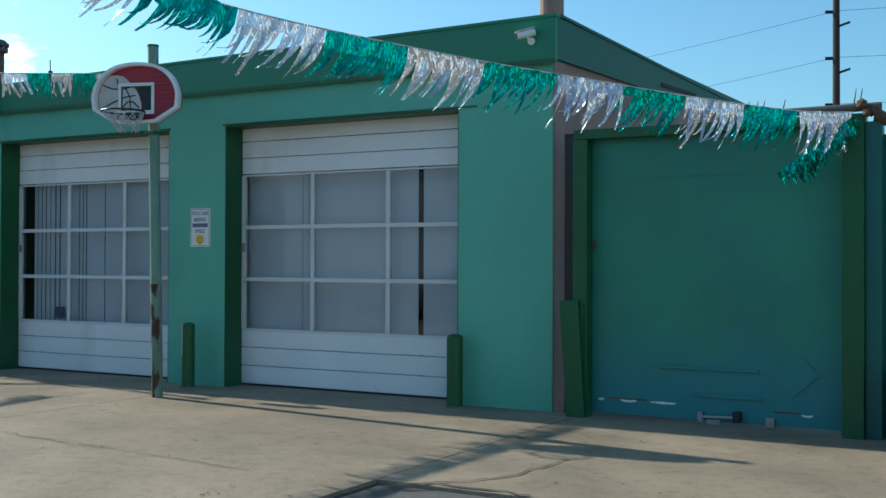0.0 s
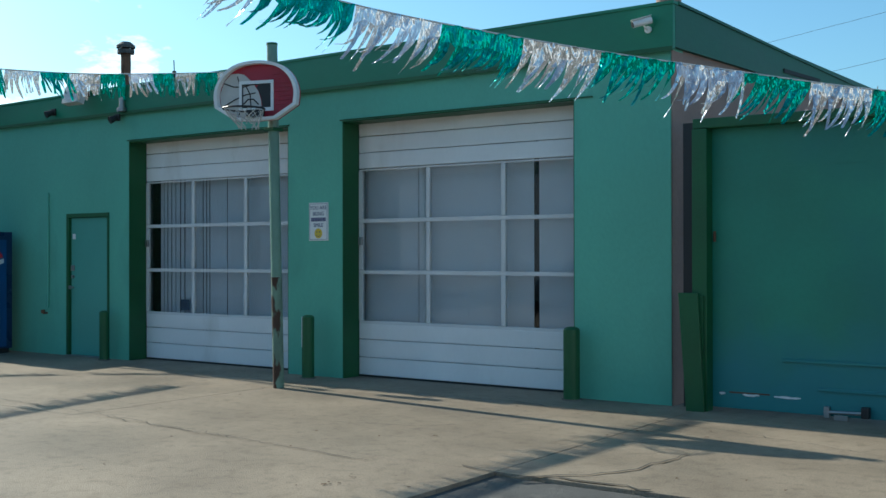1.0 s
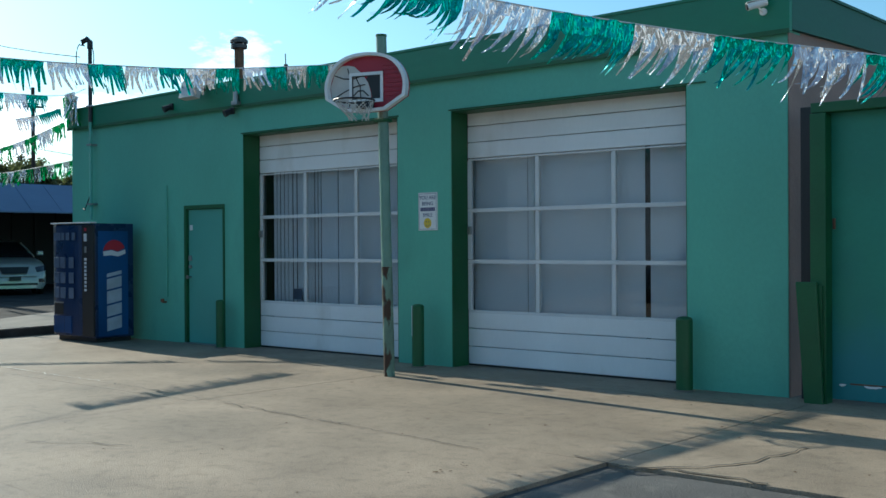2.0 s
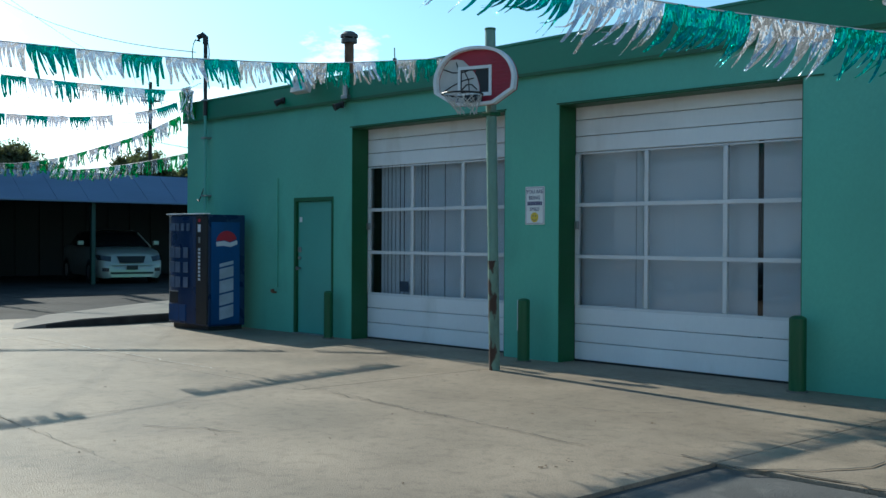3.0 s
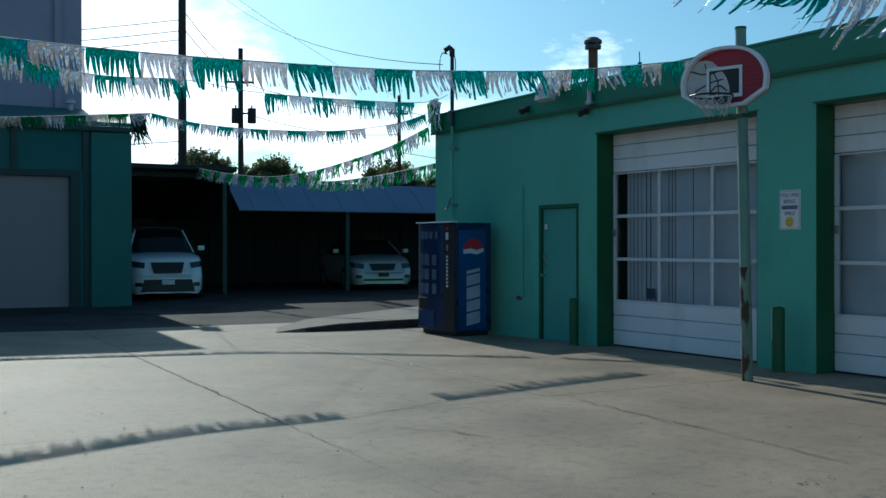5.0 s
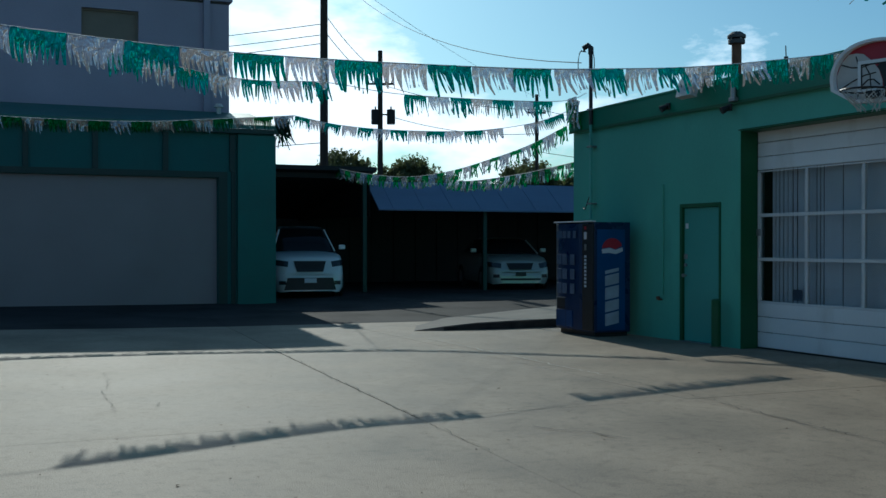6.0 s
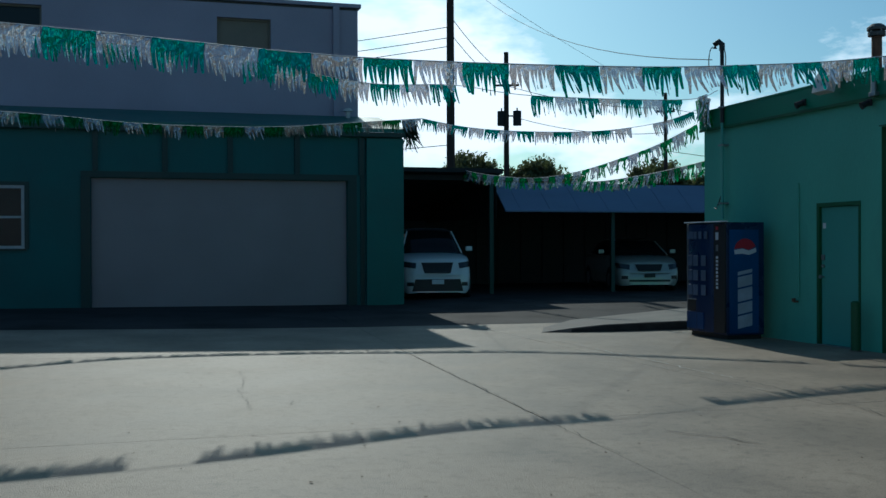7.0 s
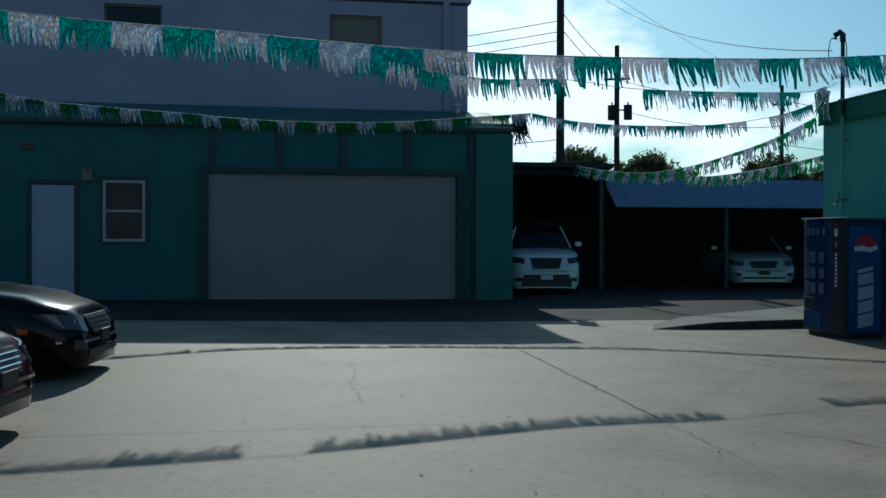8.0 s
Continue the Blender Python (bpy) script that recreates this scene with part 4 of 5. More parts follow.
part("coin_slot", boxed(0.93, 0.98, -0.048, -0.034, 1.40, 1.50, 0.003), STEEL, vend)
part("bill_slot", boxed(0.92, 0.99, -0.05, -0.034, 1.58, 1.70, 0.003), DECAL_WHITE, vend)
part("button_lamp", boxed(0.93, 0.98, -0.048, -0.034, 1.74, 1.79, 0.003), DECAL_RED, vend)
SIDE = Matrix.Translation((VW + 0.004, 0, 0)) @ Matrix.Rotation(radians(90), 4, "Z")
cx, cz, rr = 0.335, 1.40, 0.20
red = [(cx + rr * math.cos(a), cz + rr * math.sin(a)) for a in np.linspace(radians(170), radians(22), 12)] + [(cx + 0.06, cz + 0.02), (cx - 0.05, cz + 0.05)]
white = [(cx - rr, cz + 0.02), (cx - 0.05, cz + 0.04), (cx + 0.06, cz + 0.01), (cx + rr * 0.97, cz + 0.05), (cx + rr, cz - 0.015), (cx + 0.07, cz - 0.06), (cx - 0.06, cz - 0.04), (cx - rr * 0.95, cz - 0.05)]
part("side_print", boxed(VW - 0.01, VW + 0.0015, 0.05, VD - 0.10, 0.10, 1.74), BLUE_MID, vend, "clear blue printed side sheet")
# lighter blue stands in for light on the bowed front's foot
part("front_print", boxed(0.10, 0.62, bow(0.3) - 0.004, bow(0.3) + 0.03, 0.13, 0.40), BLUE_MID, front, "lighter blue patch painted as the lit foot of the front")
part("red_shape", prism(bmesh.new(), red, 0.003, SIDE), DECAL_RED, vend, "red half-round printed shape")
part("white_wave", prism(bmesh.new(), white, 0.003, SIDE @ Matrix.Translation((0, 0.0005, 0))), DECAL_WHITE, vend, "white wavy printed band")
z = 0.17
for hgt in (0.215, 0.19, 0.215, 0.185, 0.075):
    bm = bmesh.new()
    prism(bm, [(0.20, z), (0.46, z + 0.05), (0.46, z + hgt + 0.05 - 0.02), (0.20, z + hgt - 0.02)], 0.003, SIDE)
    part("side_bar", bm, PRINT_WHITE, vend, "tall faded white printed bar")
    z += hgt + 0.01

# ---- the low teal building across the lot, face at x -22.9 ----
FACE, N_END, S_END = -22.9, 4.44, -16.0
low = thing("low_teal_building", "low teal building with a wide overhead door and sloping roof", "building", at=(FACE, N_END, 0))


def at_low(bm):
    bmesh.ops.translate(bm, verts=bm.verts, vec=(-FACE, -N_END, 0))
    return bm


part("front_wall", at_low(pierced(S_END, N_END, -0.02, 4.25, 0.25, [(-2.98, 3.04, -0.02, 3.10), (-5.36, -4.41, 1.47, 2.90), (-6.95, -5.98, -0.02, 2.80)],
                                  lambda u, d, z: (FACE - d, u, z))), BARN, low, "teal painted wall")
part("side_wall", at_low(boxed(-30.0, FACE - 0.252, N_END - 0.25, N_END, -0.02, 4.25)), BARN, low)
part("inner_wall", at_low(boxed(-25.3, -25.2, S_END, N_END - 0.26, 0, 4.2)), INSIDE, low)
bm = bmesh.new()
m = Matrix.Translation((0, S_END, 0))
prism(bm, [(FACE + 0.20, 4.30), (FACE + 0.20, 4.40), (-25.6, 5.02), (-25.6, 4.90)], N_END + 0.04 - S_END, m)
part("roof", at_low(bm), PIER, low, "dark green sloping metal roof")
part("eave_board", at_low(boxed(FACE + 0.17, FACE + 0.21, S_END, N_END + 0.04, 4.19, 4.298)), BARN_TRIM, low)
for y in (-2.88, -1.32, 0.19, 1.79, 3.38):
    part("batten", at_low(boxed(FACE + 0.002, FACE + 0.07, y - 0.06, y + 0.06, 3.26, 4.16)), BARN_TRIM, low)
part("header_board", at_low(boxed(FACE + 0.002, FACE + 0.05, -3.2, 3.26, 3.11, 3.25)), BARN_TRIM, low)
part("jamb_board", at_low(boxed(FACE + 0.002, FACE + 0.05, -3.2, -2.99, 0, 3.108)), BARN_TRIM, low)
part("jamb_board", at_low(boxed(FACE + 0.002, FACE + 0.05, 3.05, 3.26, 0, 3.108)), BARN_TRIM, low)
part("corner_board", at_low(boxed(FACE + 0.002, FACE + 0.04, 3.36, 3.46, 0, 3.255)), BARN_TRIM, low)
part("pier", at_low(boxed(FACE + 0.002, FACE + 0.12, 3.5, N_END, -0.01, 4.16)), PIER, low, "lighter green end pier")
wd = thing("wide_overhead_door", "wide pale grey closed overhead door", "garage door", at=(FACE - 0.1, -2.98, 0))
for i in range(5):
    part("door_section", boxed(-0.04, 0.0, 0.01, 6.01, 0.06 + i * 0.608, 0.06 + i * 0.608 + 0.607, 0.001), BARN_DOOR, wd)
part("bottom_seal", boxed(-0.04, 0.004, 0.02, 6.0, 0, 0.058), BLACK, wd)
win = thing("sash_window", "white-framed sash window with dark panes", "window", at=(FACE, -4.885, 2.185))
bm = bmesh.new()
for y0, y1, z0, z1 in ((-0.475, 0.475, 0.65, 0.715), (-0.475, 0.475, -0.715, -0.65), (-0.475, -0.41, -0.65, 0.65), (0.41, 0.475, -0.65, 0.65)):
    box(bm, -0.10, 0.02, y0, y1, z0, z1)
part("window_frame", bm, FRAME_GREY, win)
part("meeting_rail", boxed(-0.08, 0.0, -0.41, 0.41, -0.025, 0.025), FRAME_GREY, win)
for z0, z1 in ((-0.648, -0.027), (0.027, 0.648)):
    part("pane", boxed(-0.05, -0.045, -0.409, 0.409, z0, z1), DIM_GLASS, win, "dark dusty pane")
part("window_sill", boxed(-0.02, 0.06, -0.52, 0.52, -0.76, -0.717), BARN_TRIM, win)
bm = bmesh.new()
for y0, y1, z0, z1 in ((-0.57, -0.478, -0.715, 0.80), (0.478, 0.57, -0.715, 0.80), (-0.477, 0.477, 0.718, 0.80)):
    box(bm, 0.002, 0.03, y0, y1, z0, z1)
part("window_casing", bm, BARN_TRIM, win)
pd = thing("panel_door", "closed pale white side door", "door", at=(FACE, -6.465, 0))
part("door_leaf", boxed(-0.08, -0.03, -0.47, 0.47, 0.02, 2.78, 0.004), SIDE_DOOR, pd)
part("door_frame", box(box(boxed(-0.1, 0.03, -0.58, -0.487, 0, 2.9), -0.1, 0.03, 0.487, 0.58, 0, 2.9), -0.1, 0.03, -0.486, 0.486, 2.802, 2.9), BARN_TRIM, pd)
part("door_handle", rodded((-0.03, 0.40, 1.2), (0.03, 0.40, 1.2), 0.035), STEEL, pd)
lb = thing("wall_lamp", "pale square lamp box by the side door", "wall lamp", at=(FACE, -5.7, 3.0))
part("lamp_box", boxed(0.0, 0.14, -0.12, 0.12, -0.12, 0.12, 0.02), TAN, lb)
part("lamp_hood", boxed(0.0, 0.17, -0.14, 0.14, 0.122, 0.14), TAN, lb)
vb = thing("wall_vent", "small rusty wall vent", "vent", at=(FACE, -7.0, 3.65))
part("vent_frame", boxed(0.0, 0.05, -0.11, 0.11, -0.08, 0.08, 0.01), RUST, vb)
for i in range(3):
    part("slat", boxed(0.052, 0.07, -0.09, 0.09, -0.05 + i * 0.045, -0.03 + i * 0.045), RUST, vb)

# ---- the tall grey building behind it ----
TX, TN = -25.75, 3.95
tall = thing("tall_grey_building", "tall grey-blue stucco building rising behind the teal one", "building", at=(TX, TN, 0))


def at_tall(bm):
    bmesh.ops.translate(bm, verts=bm.verts, vec=(-TX, -TN, 0))
    return bm


HOLES = [(0.16, 1.58, 6.76, 7.56), (-5.63, -4.18, 7.04, 7.60)]
part("front_wall", at_tall(pierced(-18.0, TN, 0, 7.93, 0.3, HOLES, lambda u, d, z: (TX - d, u, z))), GREY_WALL, tall)
part("side_wall", at_tall(boxed(TX - 10, TX - 0.302, TN - 0.3, TN, 0, 7.93)), GREY_WALL, tall)
part("roof", at_tall(boxed(TX - 10, TX - 0.05, -18.0, TN - 0.02, 7.932, 7.99)), ROOFING, tall)
part("coping", at_tall(boxed(TX - 10, TX + 0.08, -18.0, TN + 0.08, 8.0, 8.10)), GREY_WALL, tall)
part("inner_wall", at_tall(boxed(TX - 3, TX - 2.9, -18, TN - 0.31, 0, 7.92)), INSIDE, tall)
part("downpipe", at_tall(boxed(TX + 0.002, TX + 0.12, 3.25, 3.42, 4.9, 7.99)), GREY_WALL, tall)
for (y0, y1, z0, z1), mt, lab in ((HOLES[0], TAN, "tan boarded window"), (HOLES[1], DIM_GLASS, "dark window")):
    wo = part("window", at_tall(boxed(TX - 0.2, TX - 0.16, y0, y1, z0, z1)), mt, tall, lab)
    bm = bmesh.new()
    box(bm, TX - 0.156, TX - 0.10, y0, y0 + 0.05, z0, z1)
    box(bm, TX - 0.156, TX - 0.10, y1 - 0.05, y1, z0, z1)
    box(bm, TX - 0.156, TX - 0.10, y0 + 0.052, y1 - 0.052, z1 - 0.05, z1)
    part("window_frame", at_tall(bm), TAN, wo)
    part("window_sill", at_tall(boxed(TX + 0.002, TX + 0.06, y0 - 0.05, y1 + 0.05, z0 - 0.07, z0 - 0.002)), GREY_WALL, wo)
sv = thing("roof_vent", "small pale vent cap on the teal roof", "roof vent", at=(-25.2, 3.55, 4.98))
part("pipe", rodded((0, 0, -0.1), (0, 0, 0.12), 0.06), BOARD_GREY, sv)
part("cap", rodded((0, 0, 0.12), (0, 0, 0.21), 0.14, 0.07, 14), BOARD_GREY, sv)

# ---- carport at the back ----
cp = thing("carport", "dark carport with green posts and a grey-blue metal roof", "carport", at=(-26, 8, 0))


def at_cp(bm):
    bmesh.ops.translate(bm, verts=bm.verts, vec=(26, -8, 0))
    return bm


for y in (7.9, 11.72, 15.6, 19.5):
    part("post", at_cp(boxed(-26.1, -25.98, y - 0.06, y + 0.06, -0.02, 2.52 if y > 8 else 3.45, 0.005)), BARN_TRIM, cp, "dark green steel post")
bm = bmesh.new()
prism(bm, [(-25.5, 2.46), (-25.5, 2.50), (-26.62, 3.34), (-26.62, 3.30)], 15.0, Matrix.Translation((0, 8.15, 0)))
part("metal_roof", at_cp(bm), ROOF_METAL, cp, "grey-blue steep sheet roof facing the lot")
# roofs, beam and back wall have the inner shade in their colour
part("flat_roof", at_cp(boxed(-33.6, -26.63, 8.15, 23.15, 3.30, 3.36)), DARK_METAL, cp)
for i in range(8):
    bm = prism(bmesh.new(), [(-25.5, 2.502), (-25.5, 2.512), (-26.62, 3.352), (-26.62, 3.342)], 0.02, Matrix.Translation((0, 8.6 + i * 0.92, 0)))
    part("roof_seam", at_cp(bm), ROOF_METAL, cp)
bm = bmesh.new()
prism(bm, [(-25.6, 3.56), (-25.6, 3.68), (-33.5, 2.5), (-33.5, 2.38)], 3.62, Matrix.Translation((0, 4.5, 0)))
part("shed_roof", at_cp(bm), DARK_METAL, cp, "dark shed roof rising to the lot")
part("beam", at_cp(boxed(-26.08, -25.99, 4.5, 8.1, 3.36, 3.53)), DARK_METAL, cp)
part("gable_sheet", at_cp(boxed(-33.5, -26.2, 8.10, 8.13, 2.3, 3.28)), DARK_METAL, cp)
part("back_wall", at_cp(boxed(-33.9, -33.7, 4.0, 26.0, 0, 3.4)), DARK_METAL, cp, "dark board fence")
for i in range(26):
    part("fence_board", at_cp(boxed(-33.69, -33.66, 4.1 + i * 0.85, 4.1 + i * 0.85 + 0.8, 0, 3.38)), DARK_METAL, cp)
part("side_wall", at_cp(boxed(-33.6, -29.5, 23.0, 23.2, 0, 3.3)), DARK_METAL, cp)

# ---- plain unseen walls added behind the camera: they flatten pane reflections and bounce light ----
tagged(part("wall_south", boxed(-70.0, 28.0, -38.4, -38.0, -0.1, 7.2), BOUNCE_WALL), "added plain pale wall out of view to the south", "wall", kind="structure")
tagged(part("wall_east", boxed(28.0, 28.4, -38.0, 30.0, -0.1, 6.5), BOUNCE_WALL), "added plain pale wall out of view to the east", "wall", kind="structure")

# ---- kerbed walk beside the workshop ----
bm = bmesh.new()
walk_line = [(-13.9, 4.5, 0.012), (-13.78, 5.0, 0.08), (-13.74, 5.6, 0.13), (-13.76, 6.3, 0.145), (-13.85, 7.1, 0.15), (-13.87, 12.0, 0.16),
             (-19.5, 12.0, 0.10), (-18.2, 9.3, 0.07), (-16.4, 6.15, 0.03), (-14.9, 4.95, 0.015)]
lo = [bm.verts.new((x, y, -0.02)) for x, y, z in walk_line]
hi = [bm.verts.new((x, y, z)) for x, y, z in walk_line]
bm.faces.new(hi)
for i in range(len(lo)):
    j = (i + 1) % len(lo)
    bm.faces.new((lo[i], lo[j], hi[j], hi[i]))
bmesh.ops.triangulate(bm, faces=bm.faces)
tagged(part("pavement_kerb", bm, KERB), "raised concrete walk with a rounded kerb corner", "pavement", kind="structure")
# thin dark strip over the kerb face, painted as its shade
bm = bmesh.new()
rows = [[bm.verts.new((x + dx, y, max(zz, -0.015))) for dx, zz in ((-0.02, -0.015), (0.012, -0.015), (0.012, z - 0.022), (-0.02, z - 0.012))] for x, y, z in walk_line[1:6]]
for a, b in zip(rows, rows[1:]):
    for i in range(4):
        j = (i + 1) % 4
        bm.faces.new((a[i], a[j], b[j], b[i]))
bm.faces.new(rows[0])
bm.faces.new(rows[-1][::-1])
bmesh.ops.recalc_face_normals(bm, faces=bm.faces)
part("kerb_face", bm, KERB_SHADE, bpy.data.objects["pavement_kerb"], "dark kerb face with its shade in the colour")


# ---- cars ----
def loft(sections, close=True):
    bm = bmesh.new()
    rings = [[bm.verts.new(p) for p in s] for s in sections]
    for a, b in zip(rings, rings[1:]):
        for i in range(len(a) - 1):
            bm.faces.new((a[i], a[i + 1], b[i + 1], b[i]))
    if close:
        bm.faces.new(rings[0])
        bm.faces.new(rings[-1][::-1])
    return bm


def car(label, m, paint, L, W, H, hood, belt, nose, grille_w, suv=False, category="car", grille_mat=None, cab=0.0):
    """A car whose nose is at x 0 and that reaches to x -L."""
    c = thing("car", label, category, "parked cars", at=m)
    w = W / 2

    def ring(x, half, zb, zt, crown=0.03):
        pts = [(half * 0.90, zb), (half * 0.985, zb + 0.12), (half, zb + (zt - zb) * 0.5), (half * 0.985, zt - 0.12), (half * 0.93, zt - 0.03), (half * 0.78, zt + crown * 0.4), (half * 0.4, zt + crown)]
        return [(x - rake(x, z), y, z) for y, z in pts] + [(x - rake(x, zt), 0, zt + crown * 1.1)] + [(x - rake(x, z), -y, z) for y, z in pts[::-1]]

    def rake(x, z):
        """How far the nose leans back at this height."""
        return 0.17 * max(0.0, 1 + x / 0.62) * max(0.0, (z - 0.42) / (nose - 0.42)) ** 2.2

    st = [(0.0, w * 0.60, 0.19, nose - 0.07), (-0.03, w * 0.74, 0.17, nose - 0.03), (-0.10, w * 0.86, 0.16, nose), (-0.28, w * 0.945, 0.16, nose + 0.04), (-0.6, w * 0.985, 0.19, (nose + hood) / 2 + 0.03),
          (-1.0, w, 0.19, hood), (-1.35, w, 0.19, hood + 0.05), (-L * 0.5, w, 0.20, belt), (-L * 0.78, w, 0.2, belt + 0.03), (-L * 0.93, w * 0.96, 0.22, belt + 0.02), (-L, w * 0.82, 0.32, belt - 0.1)]
    body = part("body", loft([ring(*s) for s in st]), paint, c, smooth=True)
    gh = [(-1.12, w * 0.86, hood + 0.04, 0.03, 0.80), (-1.72 if not suv else -1.62, w * 0.86, belt, (H - belt) * 0.94, 0.74), (-2.1, w * 0.87, belt, H - belt, 0.76), (-L * 0.62, w * 0.87, belt, H - belt, 0.76),
          (-L * 0.80 if not suv else -L * 0.93, w * 0.86, belt + 0.02, (H - belt) * (0.78 if not suv else 0.9), 0.76), (-L * 0.90 if not suv else -L * 0.975, w * 0.82, belt + 0.02, 0.04, 0.84)]

    gh = [(x - cab * (1 if i < 3 else 0.5), *rest) for i, (x, *rest) in enumerate(gh)]

    def cabin(x, half, zb, hgt, k):
        pts = [(half, zb), (half * (1 + k) / 2, zb + hgt * 0.55), (half * k, zb + hgt * 0.93), (half * k * 0.8, zb + hgt)]
        return [(x, y, z) for y, z in pts] + [(x, 0, zb + hgt * 1.02)] + [(x, -y, z) for y, z in pts[::-1]]

    part("cabin_glass", loft([cabin(*s) for s in gh]), DARK_GLASS, c, "dark windows", smooth=True)
    roof = [[(x, y, z + 0.012) for x, y, z in cabin(*s)[2:7]] for s in gh[1:5]]
    bm = loft(roof, close=False)
    bmesh.ops.solidify(bm, geom=bm.faces[:], thickness=0.02)
    part("roof", bm, paint, c, smooth=True)
    def skin(y):
        return float(np.interp(abs(y) / w, [0, 0.60, 0.74, 0.86, 0.945, 0.985], [0.0, 0.0, -0.03, -0.10, -0.28, -0.60]))

    def patch(y0, y1, z0, z1, taper=0.0, proud=0.012, sweep=0.0):
        """A plate that follows the curve of the nose; taper narrows its foot, sweep lifts its outer end."""
        bm = bmesh.new()
        n, grid = 8, []
        mid = (y0 + y1) / 2
        for i in range(n + 1):
            col = []
            for k, z in ((0, z0), (1, z1)):
                y = y0 + (y1 - y0) * i / n
                y = mid + (y - mid) * (1 - taper * (1 - k))
                lift = sweep * (abs(y) - min(abs(y0), abs(y1))) / max(0.01, abs(abs(y1) - abs(y0)))
                col.append((bm.verts.new((skin(y) + proud - rake(skin(y), z + lift), y, z + lift)), bm.verts.new((skin(y) - 0.08 - rake(skin(y), z + lift), y, z + lift))))
            grid.append(col)
        for p, q in zip(grid, grid[1:]):
            bm.faces.new((p[0][0], q[0][0], q[1][0], p[1][0]))
            bm.faces.new((p[1][0], q[1][0], q[1][1], p[1][1]))
            bm.faces.new((p[0][0], p[0][1], q[0][1], q[0][0]))
        for e in (grid[0], grid[-1]):
            bm.faces.new((e[0][0], e[0][1], e[1][1], e[1][0]))
        return bm

    for s in (1, -1):
        tube_pts = [(gh[0][0], s * gh[0][1] * 1.0, gh[0][2] + 0.01), (gh[1][0], s * gh[1][1] * gh[1][4] * 1.01, gh[1][2] + gh[1][3] * 0.93)]
        part("pillar", rodded(*tube_pts, 0.02, seg=8), paint, c)
        part("mirror", boxed(-1.52 - cab, -1.40 - cab, s * (w + 0.04), s * (w + 0.22), belt + 0.04, belt + 0.17, 0.03), paint, c)
        lamp = part("headlight", patch(s * w * 0.58, s * w * 0.955, nose - 0.24, nose - 0.09, 0.15, sweep=0.05), LAMP_GLASS, c, "dark glass headlight")
        if paint in (PAINT_BLACK, PAINT_MAROON):
            part("reflector", rodded((skin(w * 0.74) - 0.09, s * w * 0.74, nose - 0.15), (skin(w * 0.74) - 0.07, s * w * 0.74, nose - 0.15), 0.05, seg=14), CHROME, lamp)
        part("fog_light", patch(s * w * 0.66, s * w * 0.84, 0.36, 0.46), LAMP_GLASS, c)
        part("side_marker", boxed(-0.66, -0.52, s * (w * 0.975), s * (w * 1.0), 0.53, 0.58, 0.004), AMBER, c)
        for x in (-0.92, -L + 1.0):
            r = 0.36 if suv else 0.325
            part("wheel_arch", rodded((x, s * (w - 0.10), r), (x, s * (w + 0.006), r), r + 0.06, seg=24), BLACK, c)
            tyre = part("wheel", rodded((x, s * (w - 0.22), r), (x, s * (w + 0.012), r), r, seg=24), TYRE, c)
            part("rim", rodded((x, s * (w + 0.0), r), (x, s * (w + 0.02), r), r * 0.66, seg=10), RIM, tyre)
    gr = part("grille", patch(-grille_w, grille_w, nose - (0.36 if suv else 0.27), nose - 0.08, 0.2), grille_mat or BLACK, c, "dark grille")
    for i in range(4):
        f = 1 - 0.2 * (1 - (i + 0.5) / 4)
        part("grille_bar", patch(-grille_w * f * 0.95, grille_w * f * 0.95, nose - 0.25 + i * 0.044, nose - 0.24 + i * 0.044, 0.0, 0.02), CHROME if paint in (PAINT_BLACK, PAINT_MAROON) else DARK_METAL, gr)
    part("lower_intake", patch(-w * 0.62, w * 0.62, 0.22 if suv else 0.28, 0.54 if suv else 0.34, 0.0 if not suv else -0.14), BLACK, c)
    part("bumper_strip", patch(-w * 0.93, w * 0.93, nose - (0.42 if suv else 0.345), nose - (0.395 if suv else 0.32), 0.0, 0.022), CHROME if paint is PAINT_BLACK else paint, c)
    part("number_plate", boxed(0.015, 0.035, -0.16, 0.16, 0.41, 0.53, 0.004), DECAL_WHITE if suv else BLACK, c, "plain plate")
    return c


def facing(x, y, deg, z=0.0):
    return Matrix.Translation((x, y, z)) @ Matrix.Rotation(radians(deg), 4, "Z")


car("white off-road car parked under the dark carport", facing(-24.2, 5.75, -8, 0.075), PAINT_WHITE, 4.65, 1.94, 1.91, 1.19, 1.24, 1.06, 0.43, True)
car("pale silver saloon car parked under the carport roof", facing(-25.75, 12.80, -12, 0.13), PAINT_SILVER, 4.8, 2.0, 1.55, 1.02, 1.07, 0.88, 0.42)
car("black saloon car with a chrome grille, nose to the lot", facing(-8.90, -3.90, 82, 0.02), PAINT_BLACK, 4.85, 1.86, 1.46, 0.95, 1.03, 0.775, 0.44, cab=0.8)
car("maroon car with a chrome grille parked beside the black one", facing(-5.12, -4.20, 80, 0.0), PAINT_MAROON, 4.6, 1.76, 1.42, 0.85, 0.92, 0.76, 0.40, cab=0.3)


